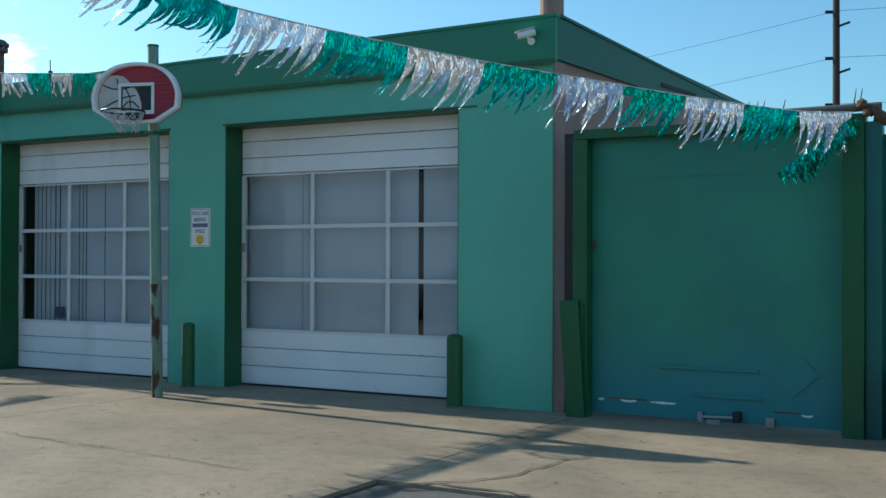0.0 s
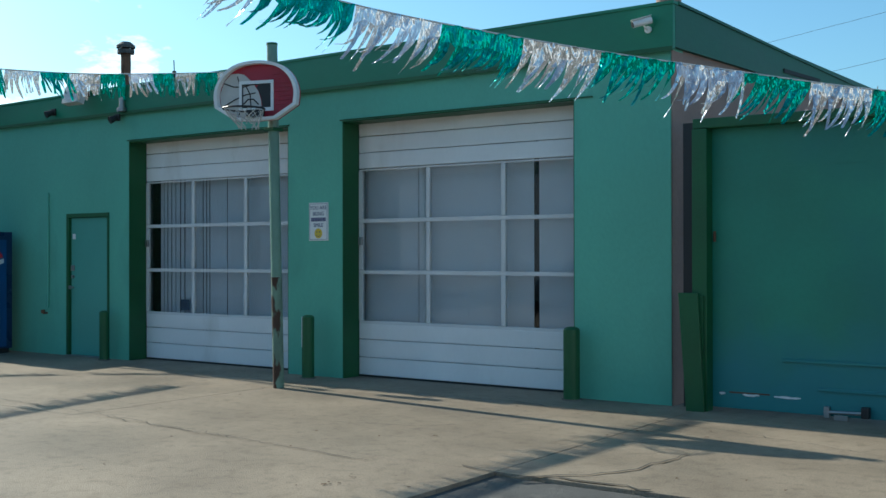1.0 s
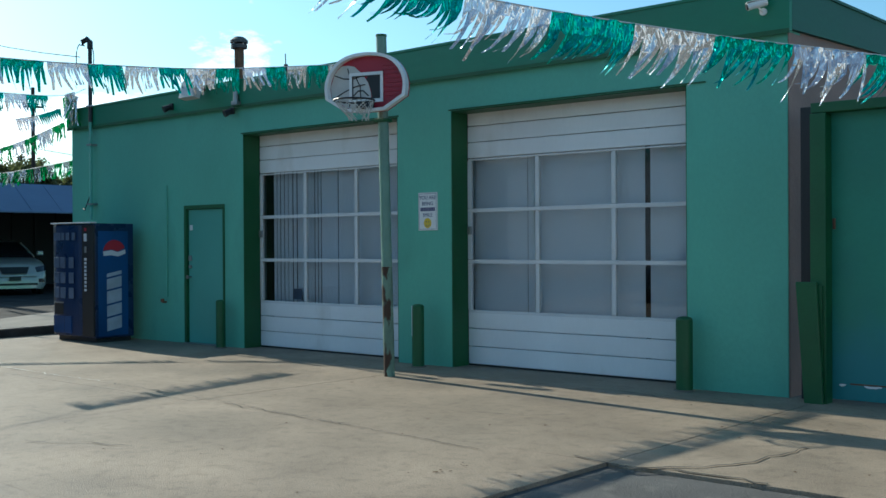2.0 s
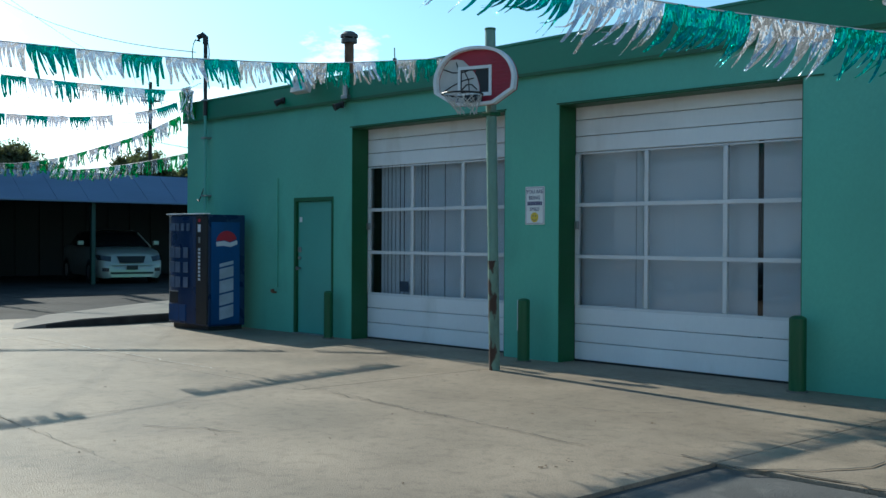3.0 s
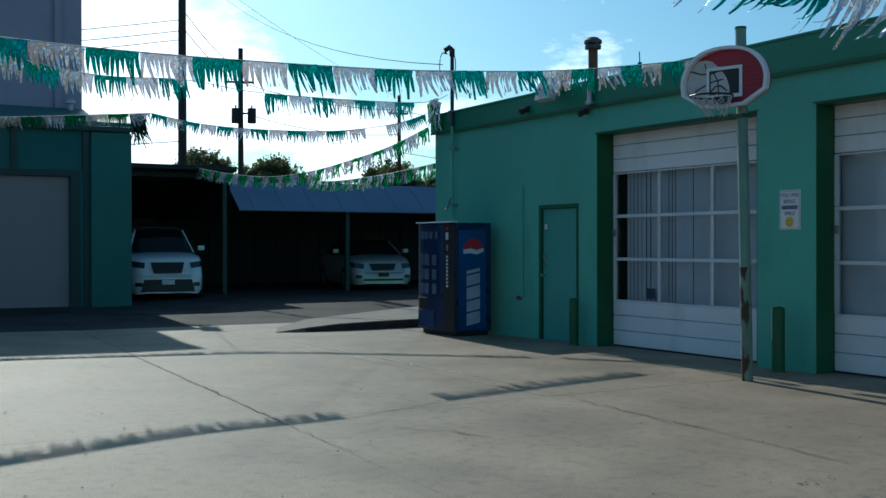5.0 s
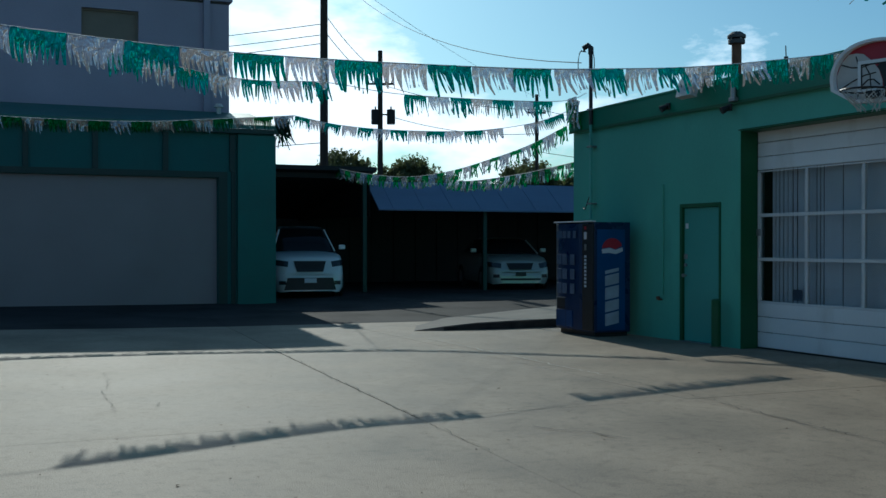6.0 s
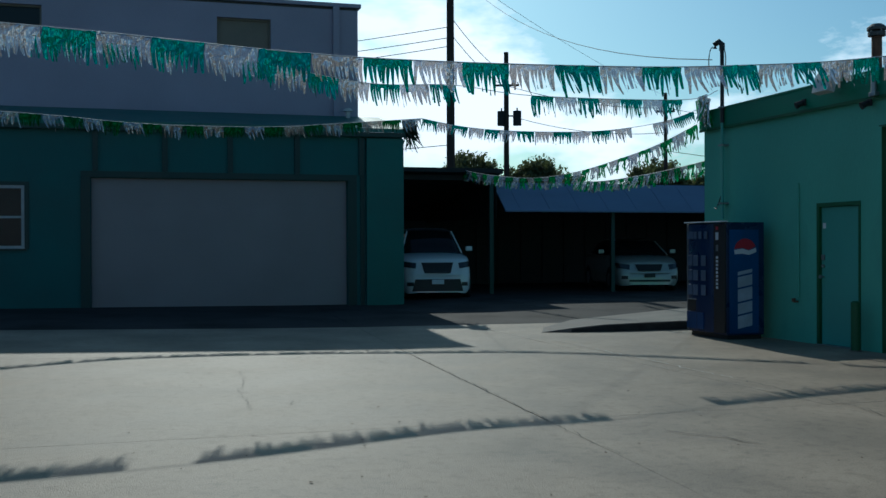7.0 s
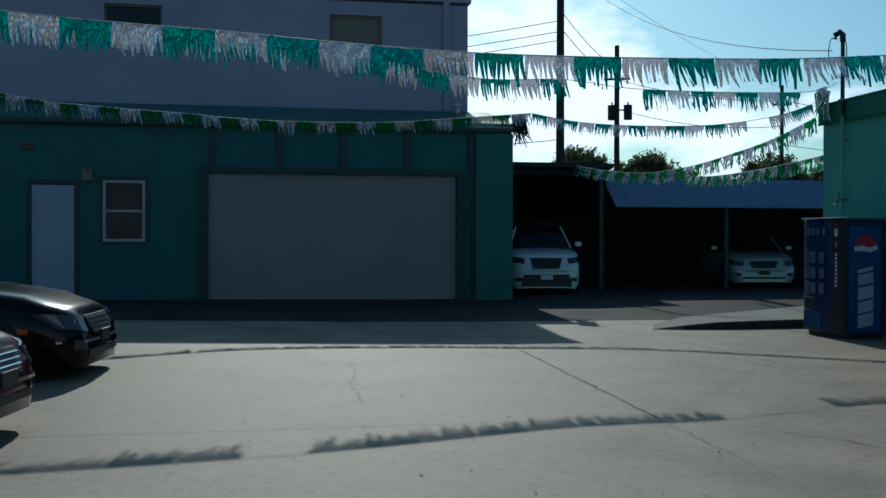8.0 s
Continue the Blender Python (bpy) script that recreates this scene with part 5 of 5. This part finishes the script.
# ---- utility poles and wires ----
def utility_pole(x, y, h, r, label, arms=(), cans=()):
    p = thing("utility_pole", label, "utility pole", "wooden utility poles", at=(x, y, -0.03))
    part("shaft", rodded((0, 0, -0.3), (0, 0, h), r * 1.15, r * 0.85, 14), WOOD_POLE, p)
    for z, half, way in arms:
        d = Vector((math.cos(way), math.sin(way), 0)) * half
        part("crossarm", rodded(Vector((0, 0, z)) - d, Vector((0, 0, z)) + d, 0.07, seg=6), WOOD_POLE, p)
        for k in (-0.9, -0.45, 0.45, 0.9):
            part("insulator", rodded(d * k + Vector((0, 0, z)), d * k + Vector((0, 0, z + 0.22)), 0.05, 0.03, 8), BLACK, p)
    for dx, dy, z in cans:
        can = part("transformer", rodded((dx, dy, z), (dx, dy, z + 0.9), 0.26, seg=14), DARK_METAL, p, "grey transformer can")
        part("bushing", rodded((dx, dy, z + 0.9), (dx, dy, z + 1.1), 0.05, seg=8), BLACK, can)
        part("bracket", rodded((0, 0, z + 0.6), (dx, dy, z + 0.6), 0.05, seg=6), BLACK, p)
    return p


P1, P2, P3 = (-45.0, 12.66), (-60.0, 21.0), (-60.0, 32.0)
utility_pole(*P1, 15.5, 0.19, "tall dark wooden pole rising over the carport")
utility_pole(*P2, 13.5, 0.17, "wooden pole with a crossarm and two transformer cans", ((11.45, 0.8, 1.2),), ((-0.1, -0.28, 8.95), (0.3, 0.6, 8.95)))
utility_pole(*P3, 11.4, 0.13, "thin distant wooden pole with a short crossarm", ((10.2, 0.6, 1.2),))
utility_pole(-4.22, 44.0, 14.0, 0.15, "dark pole with side insulators above the gate")
utility_pole(-40.0, 6.8, 6.9, 0.06, "short thin dark post behind the teal building")
for a, b, s, r in (((-45, 12.66, 11.7), (-60, -12, 10.6), 0.5, 0.02), ((-45, 12.66, 11.2), (-60, -12, 10.1), 0.5, 0.02), ((-45, 12.66, 10.8), (-60, -12, 9.6), 0.5, 0.02),
                   ((-45, 12.66, 12.2), (-60, 21.0, 12.1), 0.3, 0.02), ((-45, 12.66, 11.4), (-60, 21.0, 11.3), 0.3, 0.02), ((-60, 21, 11.4), (-60, 32, 10.4), 0.4, 0.02),
                   ((-60, 32, 10.4), (-60, 75, 8.5), 1.0, 0.02), ((-60, 21, 9.6), (-60, 32, 8.8), 0.5, 0.02), ((-45, 12.66, 6.2), (-60, -20, 5.0), 0.4, 0.02), ((-60, 32, 7.6), (-60, 75, 6.4), 0.8, 0.02),
                   ((-13.3, 7.46, 4.72), (-36, 10.5, 11.5), 0.72, 0.008), ((-60, 32, 11.2), (-21.0, 1.9, 10.0), 0.5, 0.007),
                   ((-4.22, 44, 11.8), (-60, 60, 10.5), 0.9, 0.008), ((-4.22, 44, 9.9), (-60, 60, 8.0), 0.9, 0.008), ((-4.22, 44, 8.0), (-60, 60, 6.6), 0.8, 0.008),
                   ((-4.22, 44, 11.8), (60, 40, 11.5), 0.9, 0.008), ((-4.22, 44, 9.9), (60, 40, 9.6), 0.9, 0.008), ((-4.22, 44, 8.0), (60, 40, 8.0), 0.8, 0.008)):
    wire("overhead_wire", a, b, s, r, WIRE, "thin black overhead wire against the sky", "wire")
dp = bpy.data.objects["utility_pole.003"]
for z in (11.8, 9.9, 8.0):
    part("insulator", rodded((-0.42, -0.1, z), (-0.12, 0, z), 0.07, seg=8), BLACK, dp)
    part("insulator", rodded((0.12, 0, z - 0.6), (0.55, -0.1, z - 0.5), 0.05, seg=8), BLACK, dp)


# ---- trees beyond the carport ----
def tree(x, y, h, spread, seed):
    r = random.Random(seed)
    t = thing("tree", "dark leafy tree beyond the carport against the bright sky", "tree", "trees beyond the carport", at=(x, y, -0.03))
    bm = rodded((0, 0, -0.1), (0.1, 0.1, h * 0.55), 0.28, 0.16, 10)
    tips = []
    for i in range(9):
        a = r.uniform(0, 6.28)
        q = Vector((math.cos(a) * spread * r.uniform(0.35, 0.75), math.sin(a) * spread * r.uniform(0.35, 0.75), h * r.uniform(0.58, 0.86)))
        rod(bm, (0.05, 0.05, h * r.uniform(0.3, 0.52)), q, 0.09, 0.03, 6)
        tips.append(q)
    part("trunk", bm, BARK, t)
    verts, faces = [], []
    for i in range(150):
        d = Vector((r.gauss(0, 1), r.gauss(0, 1), r.gauss(0, 1))).normalized() * r.uniform(0.25, 1.0) ** 0.6
        c = Vector((d.x * spread * 0.85, d.y * spread * 0.85, h * 0.80 + d.z * h * (0.17 + 0.03 * math.sin(i))))
        rad = r.uniform(0.25, 0.6)
        for k in range(60):
            d = Vector((r.gauss(0, 1), r.gauss(0, 1), r.gauss(0, 0.8)))
            p = c + d * rad * 0.42
            e1 = Vector((r.gauss(0, 1), r.gauss(0, 1), r.gauss(0, 1))).normalized() * r.uniform(0.07, 0.14)
            e2 = Vector((r.gauss(0, 1), r.gauss(0, 1), r.gauss(0, 1))).normalized() * r.uniform(0.05, 0.10)
            n = len(verts)
            verts += [p - e1, p + e2, p + e1, p - e2]
            faces.append((n, n + 1, n + 2, n + 3))
    me = bpy.data.meshes.new("crown")
    me.from_pydata([tuple(v) for v in verts], [], faces)
    me.materials.append(LEAF)
    ob = new("crown", me)
    ob.parent = t
    tagged(ob, "many small dark leaves")
    return t


for i, (x, y, h, s) in enumerate(((-62, 19.2, 7.4, 2.2), (-62, 23.6, 7.15, 2.3), (-64, 27.0, 6.2, 2.0), (-62, 32.4, 7.3, 2.2), (-64, 36.5, 6.6, 2.4), (-58, 9.0, 6.0, 2.4), (-66, 43.0, 6.6, 2.8), (-63, 15.0, 5.4, 2.0))):
    tree(x, y, h, s, 20 + i)


# ---- foil streamers ----
def pennant_mesh(width, drop, lean, mat, seed, strips=11):
    """A foil flag cut into fringes: it hangs from its upper edge, which lies along x."""
    r = random.Random(seed)
    bm = bmesh.new()
    head = drop * r.uniform(0.16, 0.34)
    sw = width / strips
    base = [[bm.verts.new((i * sw, r.gauss(0, 0.007) + 0.014 * math.sin(i * 1.3 + seed), z + (r.gauss(0, 0.012) if z < 0 else 0))) for i in range(strips + 1)] for z in (0.0, -head)]
    for i in range(strips):
        bm.faces.new((base[0][i], base[0][i + 1], base[1][i + 1], base[1][i]))
    group = 0.0
    for i in range(strips):
        if r.random() < 0.4:
            group = r.uniform(-0.6, 0.7)
        if r.random() < 0.03:
            continue
        length = (drop - head) * r.uniform(0.68, 1.14)
        swing, out, twist = lean * r.uniform(0.55, 1.25) + group * 0.22, r.uniform(-0.35, 0.35) + group * 0.3, r.uniform(-2.0, 2.0)
        prev = (base[1][i], base[1][i + 1])
        for k in range(1, 5):
            f = k / 4
            cx = (i + 0.5) * sw + swing * length * f ** 1.4
            cy = out * length * f ** 1.3
            cz = -head - length * f * math.sqrt(max(0.15, 1 - min(0.85, (swing * f) ** 2)))
            hw, a = sw * 0.5 * (1.02 - 0.42 * f), twist * f
            pair = (bm.verts.new((cx - hw * math.cos(a), cy - hw * math.sin(a), cz)), bm.verts.new((cx + hw * math.cos(a), cy + hw * math.sin(a), cz)))
            bm.faces.new((prev[0], prev[1], pair[1], pair[0]))
            prev = pair
    me = bpy.data.meshes.new("pennant")
    bm.to_mesh(me)
    bm.free()
    me.materials.append(mat)
    return me


def streamer(label, knots, width, drop, lean, colours, skip=(), first=0, seed=1, strips=11):
    """A cord through the knots with a fringed foil flag at every step."""
    s = thing("streamer", label, "streamer", "foil streamers across the lot")
    kn = [Vector(k) for k in knots]
    pts = []
    for i in range(len(kn) - 1):
        p0, p1, p2, p3 = kn[max(0, i - 1)], kn[i], kn[i + 1], kn[min(len(kn) - 1, i + 2)]
        for j in range(24):
            t = j / 24
            pts.append(0.5 * ((2 * p1) + (p2 - p0) * t + (2 * p0 - 5 * p1 + 4 * p2 - p3) * t * t + (3 * p1 - p0 - 3 * p2 + p3) * t ** 3))
    pts.append(kn[-1])
    run = [0.0]
    for a, b in zip(pts, pts[1:]):
        run.append(run[-1] + (b - a).length)
    part("cord", tube(bmesh.new(), pts[::3] + [pts[-1]], 0.006, 5), CORD, s)

    def along(d):
        i = max(0, min(len(pts) - 2, int(np.searchsorted(run, d)) - 1))
        f = (d - run[i]) / max(1e-6, run[i + 1] - run[i])
        return pts[i].lerp(pts[i + 1], f)

    r = random.Random(seed)
    shapes = [[pennant_mesh(width * 0.985, drop, lean, c, seed * 31 + v * 7 + k, strips) for v in range(6)] for k, c in enumerate(colours)]
    k = first
    d = 0.02
    while d + width < run[-1]:
        if not any(a <= d + width / 2 <= b for a, b in skip):
            a, b = along(d), along(d + width)
            x = (b - a).normalized()
            y = Vector((0, 0, 1)).cross(x).normalized()
            z = x.cross(y)
            m = Matrix((x, y, z)).transposed().to_4x4()
            m.translation = a
            ob = new("pennant", r.choice(shapes[k % len(shapes)]))
            ob.parent = s
            ob.matrix_basis = m @ Matrix.Rotation(r.uniform(-0.25, 0.25), 4, "X")
        k += 1
        d += width
    return s


GS, LS = (FOIL_GREEN, FOIL_SILVER), (FOIL_LEAF, FOIL_SILVER)
# from the gate post, over the lot
streamer("green and silver fringed foil streamer blown by the wind", [(2.03, 7.36, 2.800), (1.69, 6.86, 2.770), (1.14, 6.03, 2.800), (0.58, 5.20, 2.860), (-0.09, 4.21, 2.940), (-0.82, 3.13, 3.070), (-1.21, 2.55, 3.190), (-1.55, 2.05, 3.370), (-1.88, 1.56, 3.720), (-2.33, 0.89, 4.400), (-3.22, -0.43, 5.900)],
         0.60, 0.38, 0.58, GS, first=1, seed=3, strips=17)
# from the parapet, across the lot
streamer("long green and silver foil streamer sagging across the lot", [(-6.85, 7.5, 3.88), (-6.25, 5.0, 3.46), (-5.95, 3.5, 3.28), (-5.84, 2.0, 3.18), (-5.84, -0.5, 3.15), (-6.15, -2.6, 3.31), (-6.55, -4.6, 3.5), (-7.2, -7.5, 3.95)],
         0.45, 0.27, -0.2, GS, first=1, seed=4)
streamer("green and silver foil streamer with bare stretches of cord", [(-13.06, 7.42, 4.15), (-12.8, 6.6, 3.93), (-12.0, 3.65, 3.78), (-11.6, 2.2, 3.83), (-11.4, 0.85, 3.78), (-11.2, -0.94, 4.01), (-11.05, -2.22, 4.08), (-11.0, -3.44, 4.15), (-11.0, -4.68, 4.23), (-11.0, -6.34, 4.39), (-11.2, -9.5, 5.0)],
         0.45, 0.30, -0.2, GS, skip=((0, 0.85), (4.05, 5.35), (8.85, 9.4)), seed=5)
TIE = (-17.85, 3.5, 4.09)
streamer("small foil streamer rising to the workshop corner", [TIE, (-17.0, 4.2, 3.84), (-16.0, 4.95, 3.68), (-15.03, 5.85, 3.60), (-14.5, 6.45, 3.63), (-14.05, 7.0, 3.73), (-13.75, 7.42, 3.90)],
         0.38, 0.23, 0.1, GS, skip=((4.7, 5.0),), seed=6)
wire("stay_cord", TIE, (-22.62, 4.6, 4.46), 0.03, 0.006, CORD, "white cord tying the streamers to the teal roof", "cord")
streamer("leaf green and silver streamer rising to the workshop corner", [(-26.0, 6.98, 3.67), (-24.1, 7.06, 3.41), (-21.15, 7.19, 3.13), (-18.7, 7.29, 3.12), (-16.6, 7.38, 3.27), (-15.2, 7.44, 3.42), (-13.78, 7.5, 3.68)],
         0.42, 0.28, -0.1, LS, seed=7)
streamer("leaf green and silver streamer low along the carport roof", [(-25.4, 10.2, 3.36), (-22.4, 9.57, 3.16), (-18.3, 8.78, 3.06), (-14.7, 8.07, 3.06), (-13.85, 7.9, 3.1)], 0.42, 0.28, -0.2, LS, seed=8)
streamer("dark green and grey foil streamer strung before the teal building", [TIE, (-18.0, 1.9, 3.96), (-17.85, 0.4, 3.83), (-17.45, -1.5, 3.77), (-16.85, -2.6, 3.75), (-16.3, -3.4, 3.75), (-15.3, -4.8, 3.72), (-13.7, -5.87, 3.69), (-9.0, -8.9, 4.0)],
         0.40, 0.24, -0.15, (DARK_LEAF, DARK_SILVER), first=1, seed=9)
tb = thing("rolled_streamer", "tangled silver and green streamer hung on the parapet corner", "streamer", at=(-13.72, FRONT - 0.12, 4.08))
for i in range(4):
    ob = new("pennant", pennant_mesh(0.34, 0.5, 0.1, FOIL_SILVER if i % 2 else FOIL_LEAF, 70 + i, 9))
    ob.parent = tb
    ob.matrix_basis = Matrix.Translation((-0.2 + 0.1 * i, -0.02 * i, 0.05 * (i % 2))) @ Matrix.Rotation(radians(-12 + 9 * i), 4, "Y")
tb = thing("rolled_streamer", "dark tangled streamer bundle hanging off the teal roof corner", "streamer", at=(-22.66, 4.46, 4.58))
for i in range(7):
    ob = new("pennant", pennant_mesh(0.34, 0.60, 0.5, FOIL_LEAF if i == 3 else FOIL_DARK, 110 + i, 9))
    ob.parent = tb
    ob.matrix_basis = Matrix.Translation((-0.05 * i, 0.06 * i - 0.1, -0.05 * (i % 3))) @ Matrix.Rotation(radians(60 + 25 * i), 4, "Z") @ Matrix.Rotation(radians(-10 + 8 * (i % 4)), 4, "Y")
# loose end hanging at the gate post
tail = thing("streamer_tail", "loose green foil streamer end hanging from the gate post", "streamer")
for i in range(3):
    ob = new("pennant", pennant_mesh(0.64, 0.15, 0.35, FOIL_GREEN, 90 + i, 14))
    ob.parent = tail
    ob.matrix_basis = Matrix.Translation((2.04 - i * 0.05, 7.26 - 0.02 * i, 2.76 - 0.05 * i)) @ Matrix.Rotation(radians(132 + 6 * i), 4, "Y") @ Matrix.Rotation(radians(150 + 20 * i), 4, "X")

# ---- concrete lot: slabs with open joints ----
lot = thing("pavement", "pale worn concrete slabs of the lot", "pavement", kind="structure")
XS = [-34.0, -28.0, -22.92, -16.0, -11.3, -5.25, -0.55, 4.0, 9.0]
YS = [-16.0, -7.8, 1.05, 3.85, 7.0, 7.95, 16.0, 28.0]
RISE = [0.16, 0.16, 0.14, 0.19, 0.17, 0.0, 0.0, 0.0, 0.0]


def fall(x, y):
    """The lot rises slightly to the far side, away from the workshop."""
    k = float(np.interp(x, XS, RISE))
    near = float(np.interp(x, [-23, -17, -11], [0.07, 0.03, 0.0]))
    back = float(np.interp(x, [-24, -17.5], [0.13, 0.0]) * np.interp(y, [4.4, 6.9], [0, 1]))
    return float(np.interp(y, [-16, -7.8, 1.05, 7.0], [k, k, near, 0.0])) + back


def askew(x):
    """The long joint that runs a little out of square."""
    return 0.653 - 0.0672 * x


for i in range(len(XS) - 1):
    for j in range(len(YS) - 1):
        x0, x1, y0, y1 = XS[i], XS[i + 1], YS[j], YS[j + 1]
        if x0 >= -0.6 and y1 <= 3.9:
            continue
        if y0 >= 7.9 and x0 > -17:
            continue
        gap = 0.0015 if x0 > -5.3 and y1 < 4 else 0.004
        bm = boxed(x0 + gap, x1 - gap, y0 + gap, y1 - gap, -0.12, 0.0, gap * 1.5)
        if j == 1:
            long = [e for e in bm.edges if e.calc_length() > 1.0]
            bmesh.ops.subdivide_edges(bm, edges=long, cuts=5, use_grid_fill=True)
        for v in bm.verts:
            if abs(v.co.y - 1.05) < 0.03:
                v.co.y += askew(v.co.x) - 1.05
            if v.co.z > -0.05:
                v.co.z += fall(v.co.x, v.co.y)
        # slabs west of x -15.9 get the copy with shade in its colour
        part("slab", bm, SHADED_CONCRETE if x1 < -15.9 else CONCRETE, lot)


def crack(points, width, seed, mat=CRACK, label="dark jagged crack"):
    r = random.Random(seed)
    line = []
    for a, b in zip(points, points[1:]):
        a, b = Vector(a), Vector(b)
        n = max(2, int((b - a).length / 0.09))
        for i in range(n):
            p = a.lerp(b, i / n)
            line.append(p + Vector((r.gauss(0, 0.018), r.gauss(0, 0.018))))
    line.append(Vector(points[-1]))
    bm = bmesh.new()
    prev = None
    for i, p in enumerate(line):
        q = line[min(i + 1, len(line) - 1)] - line[max(i - 1, 0)]
        nrm = Vector((-q.y, q.x)).normalized() * width * r.uniform(0.3, 1.3)
        lift = 0.009 + fall(p.x, p.y)
        pair = (bm.verts.new((p.x - nrm.x, p.y - nrm.y, lift)), bm.verts.new((p.x + nrm.x, p.y + nrm.y, lift)))
        if prev:
            bm.faces.new((prev[0], prev[1], pair[1], pair[0]))
        prev = pair
    return part("crack", bm, mat, lot, label)


crack([(-9.55, -1.11), (-8.46, -1.20), (-7.83, -1.32), (-7.11, -1.32), (-6.48, -1.37)], 0.0022, 1)
crack([(-7.0, -0.9), (-6.7, -0.95)], 0.004, 2)
crack([(-0.85, 3.86), (-0.3, 3.75), (0.05, 4.1), (0.25, 4.5), (0.3, 5.2)], 0.010, 3)
crack([(-0.3, 3.75), (-0.1, 3.9), (0.6, 3.88)], 0.016, 4)
crack([(-1.0, 7.0), (-0.6, 6.6), (0.3, 6.35), (1.6, 5.9)], 0.004, 5)
crack([(-2.4, 7.0), (-1.6, 6.75), (-1.0, 6.9)], 0.008, 6)
crack([(x, askew(x)) for x in (-11.2, -9.0, -7.0, -5.3)], 0.005, 7)
crack([(x, askew(x)) for x in (-5.3, -4.4, -3.6)], 0.0025, 17)
crack([(-4.4, 1.7), (-3.9, 2.0), (-3.6, 2.1)], 0.006, 10)
crack([(-2.9, 4.9), (-2.2, 5.1), (-1.9, 5.4)], 0.005, 11)

seam = [(-7.0, 4.09), (-6.0, 4.06), (-5.1, 4.0), (-4.2, 3.91), (-3.3, 3.82), (-2.4, 3.71), (-1.5, 3.64)]
crack(seam, 0.005, 13)
crack([(x + 0.2, y - 0.05) for x, y in seam[2:5]], 0.006, 15)
crack([(-12.4, 4.13), (-10.4, 4.12), (-8.4, 4.11), (-7.2, 4.10)], 0.010, 12, PALE_SEAM, "pale mortar seam")

# bits of dry leaf on the concrete, two drifts of them near the worn corner
r = random.Random(77)
verts, faces = [], []
for i in range(180):
    x, y = r.uniform(-10, 2), r.uniform(-2.5, 6.8)
    if i >= 170:
        x, y = r.gauss(-1.22, 0.05), r.choice((2.88, 3.14)) + r.gauss(0, 0.04)
    if x > -0.6 and y < 3.9:
        continue
    s = r.uniform(0.008, 0.022)
    a = r.uniform(0, 6.28)
    n = len(verts)
    for k in range(5):
        rr = s * r.uniform(0.5, 1.2)
        verts.append((x + rr * math.cos(a + k * 1.257), y + rr * 0.7 * math.sin(a + k * 1.257), 0.004 + fall(x, y) + r.uniform(0, 0.008)))
    faces.append(tuple(range(n, n + 5)))
me = bpy.data.meshes.new("leaf_litter")
me.from_pydata(verts, [], faces)
me.materials.append(LITTER)
tagged(new("leaf_litter", me), "scattered dry leaf crumbs on the concrete", "litter", kind="stuff")
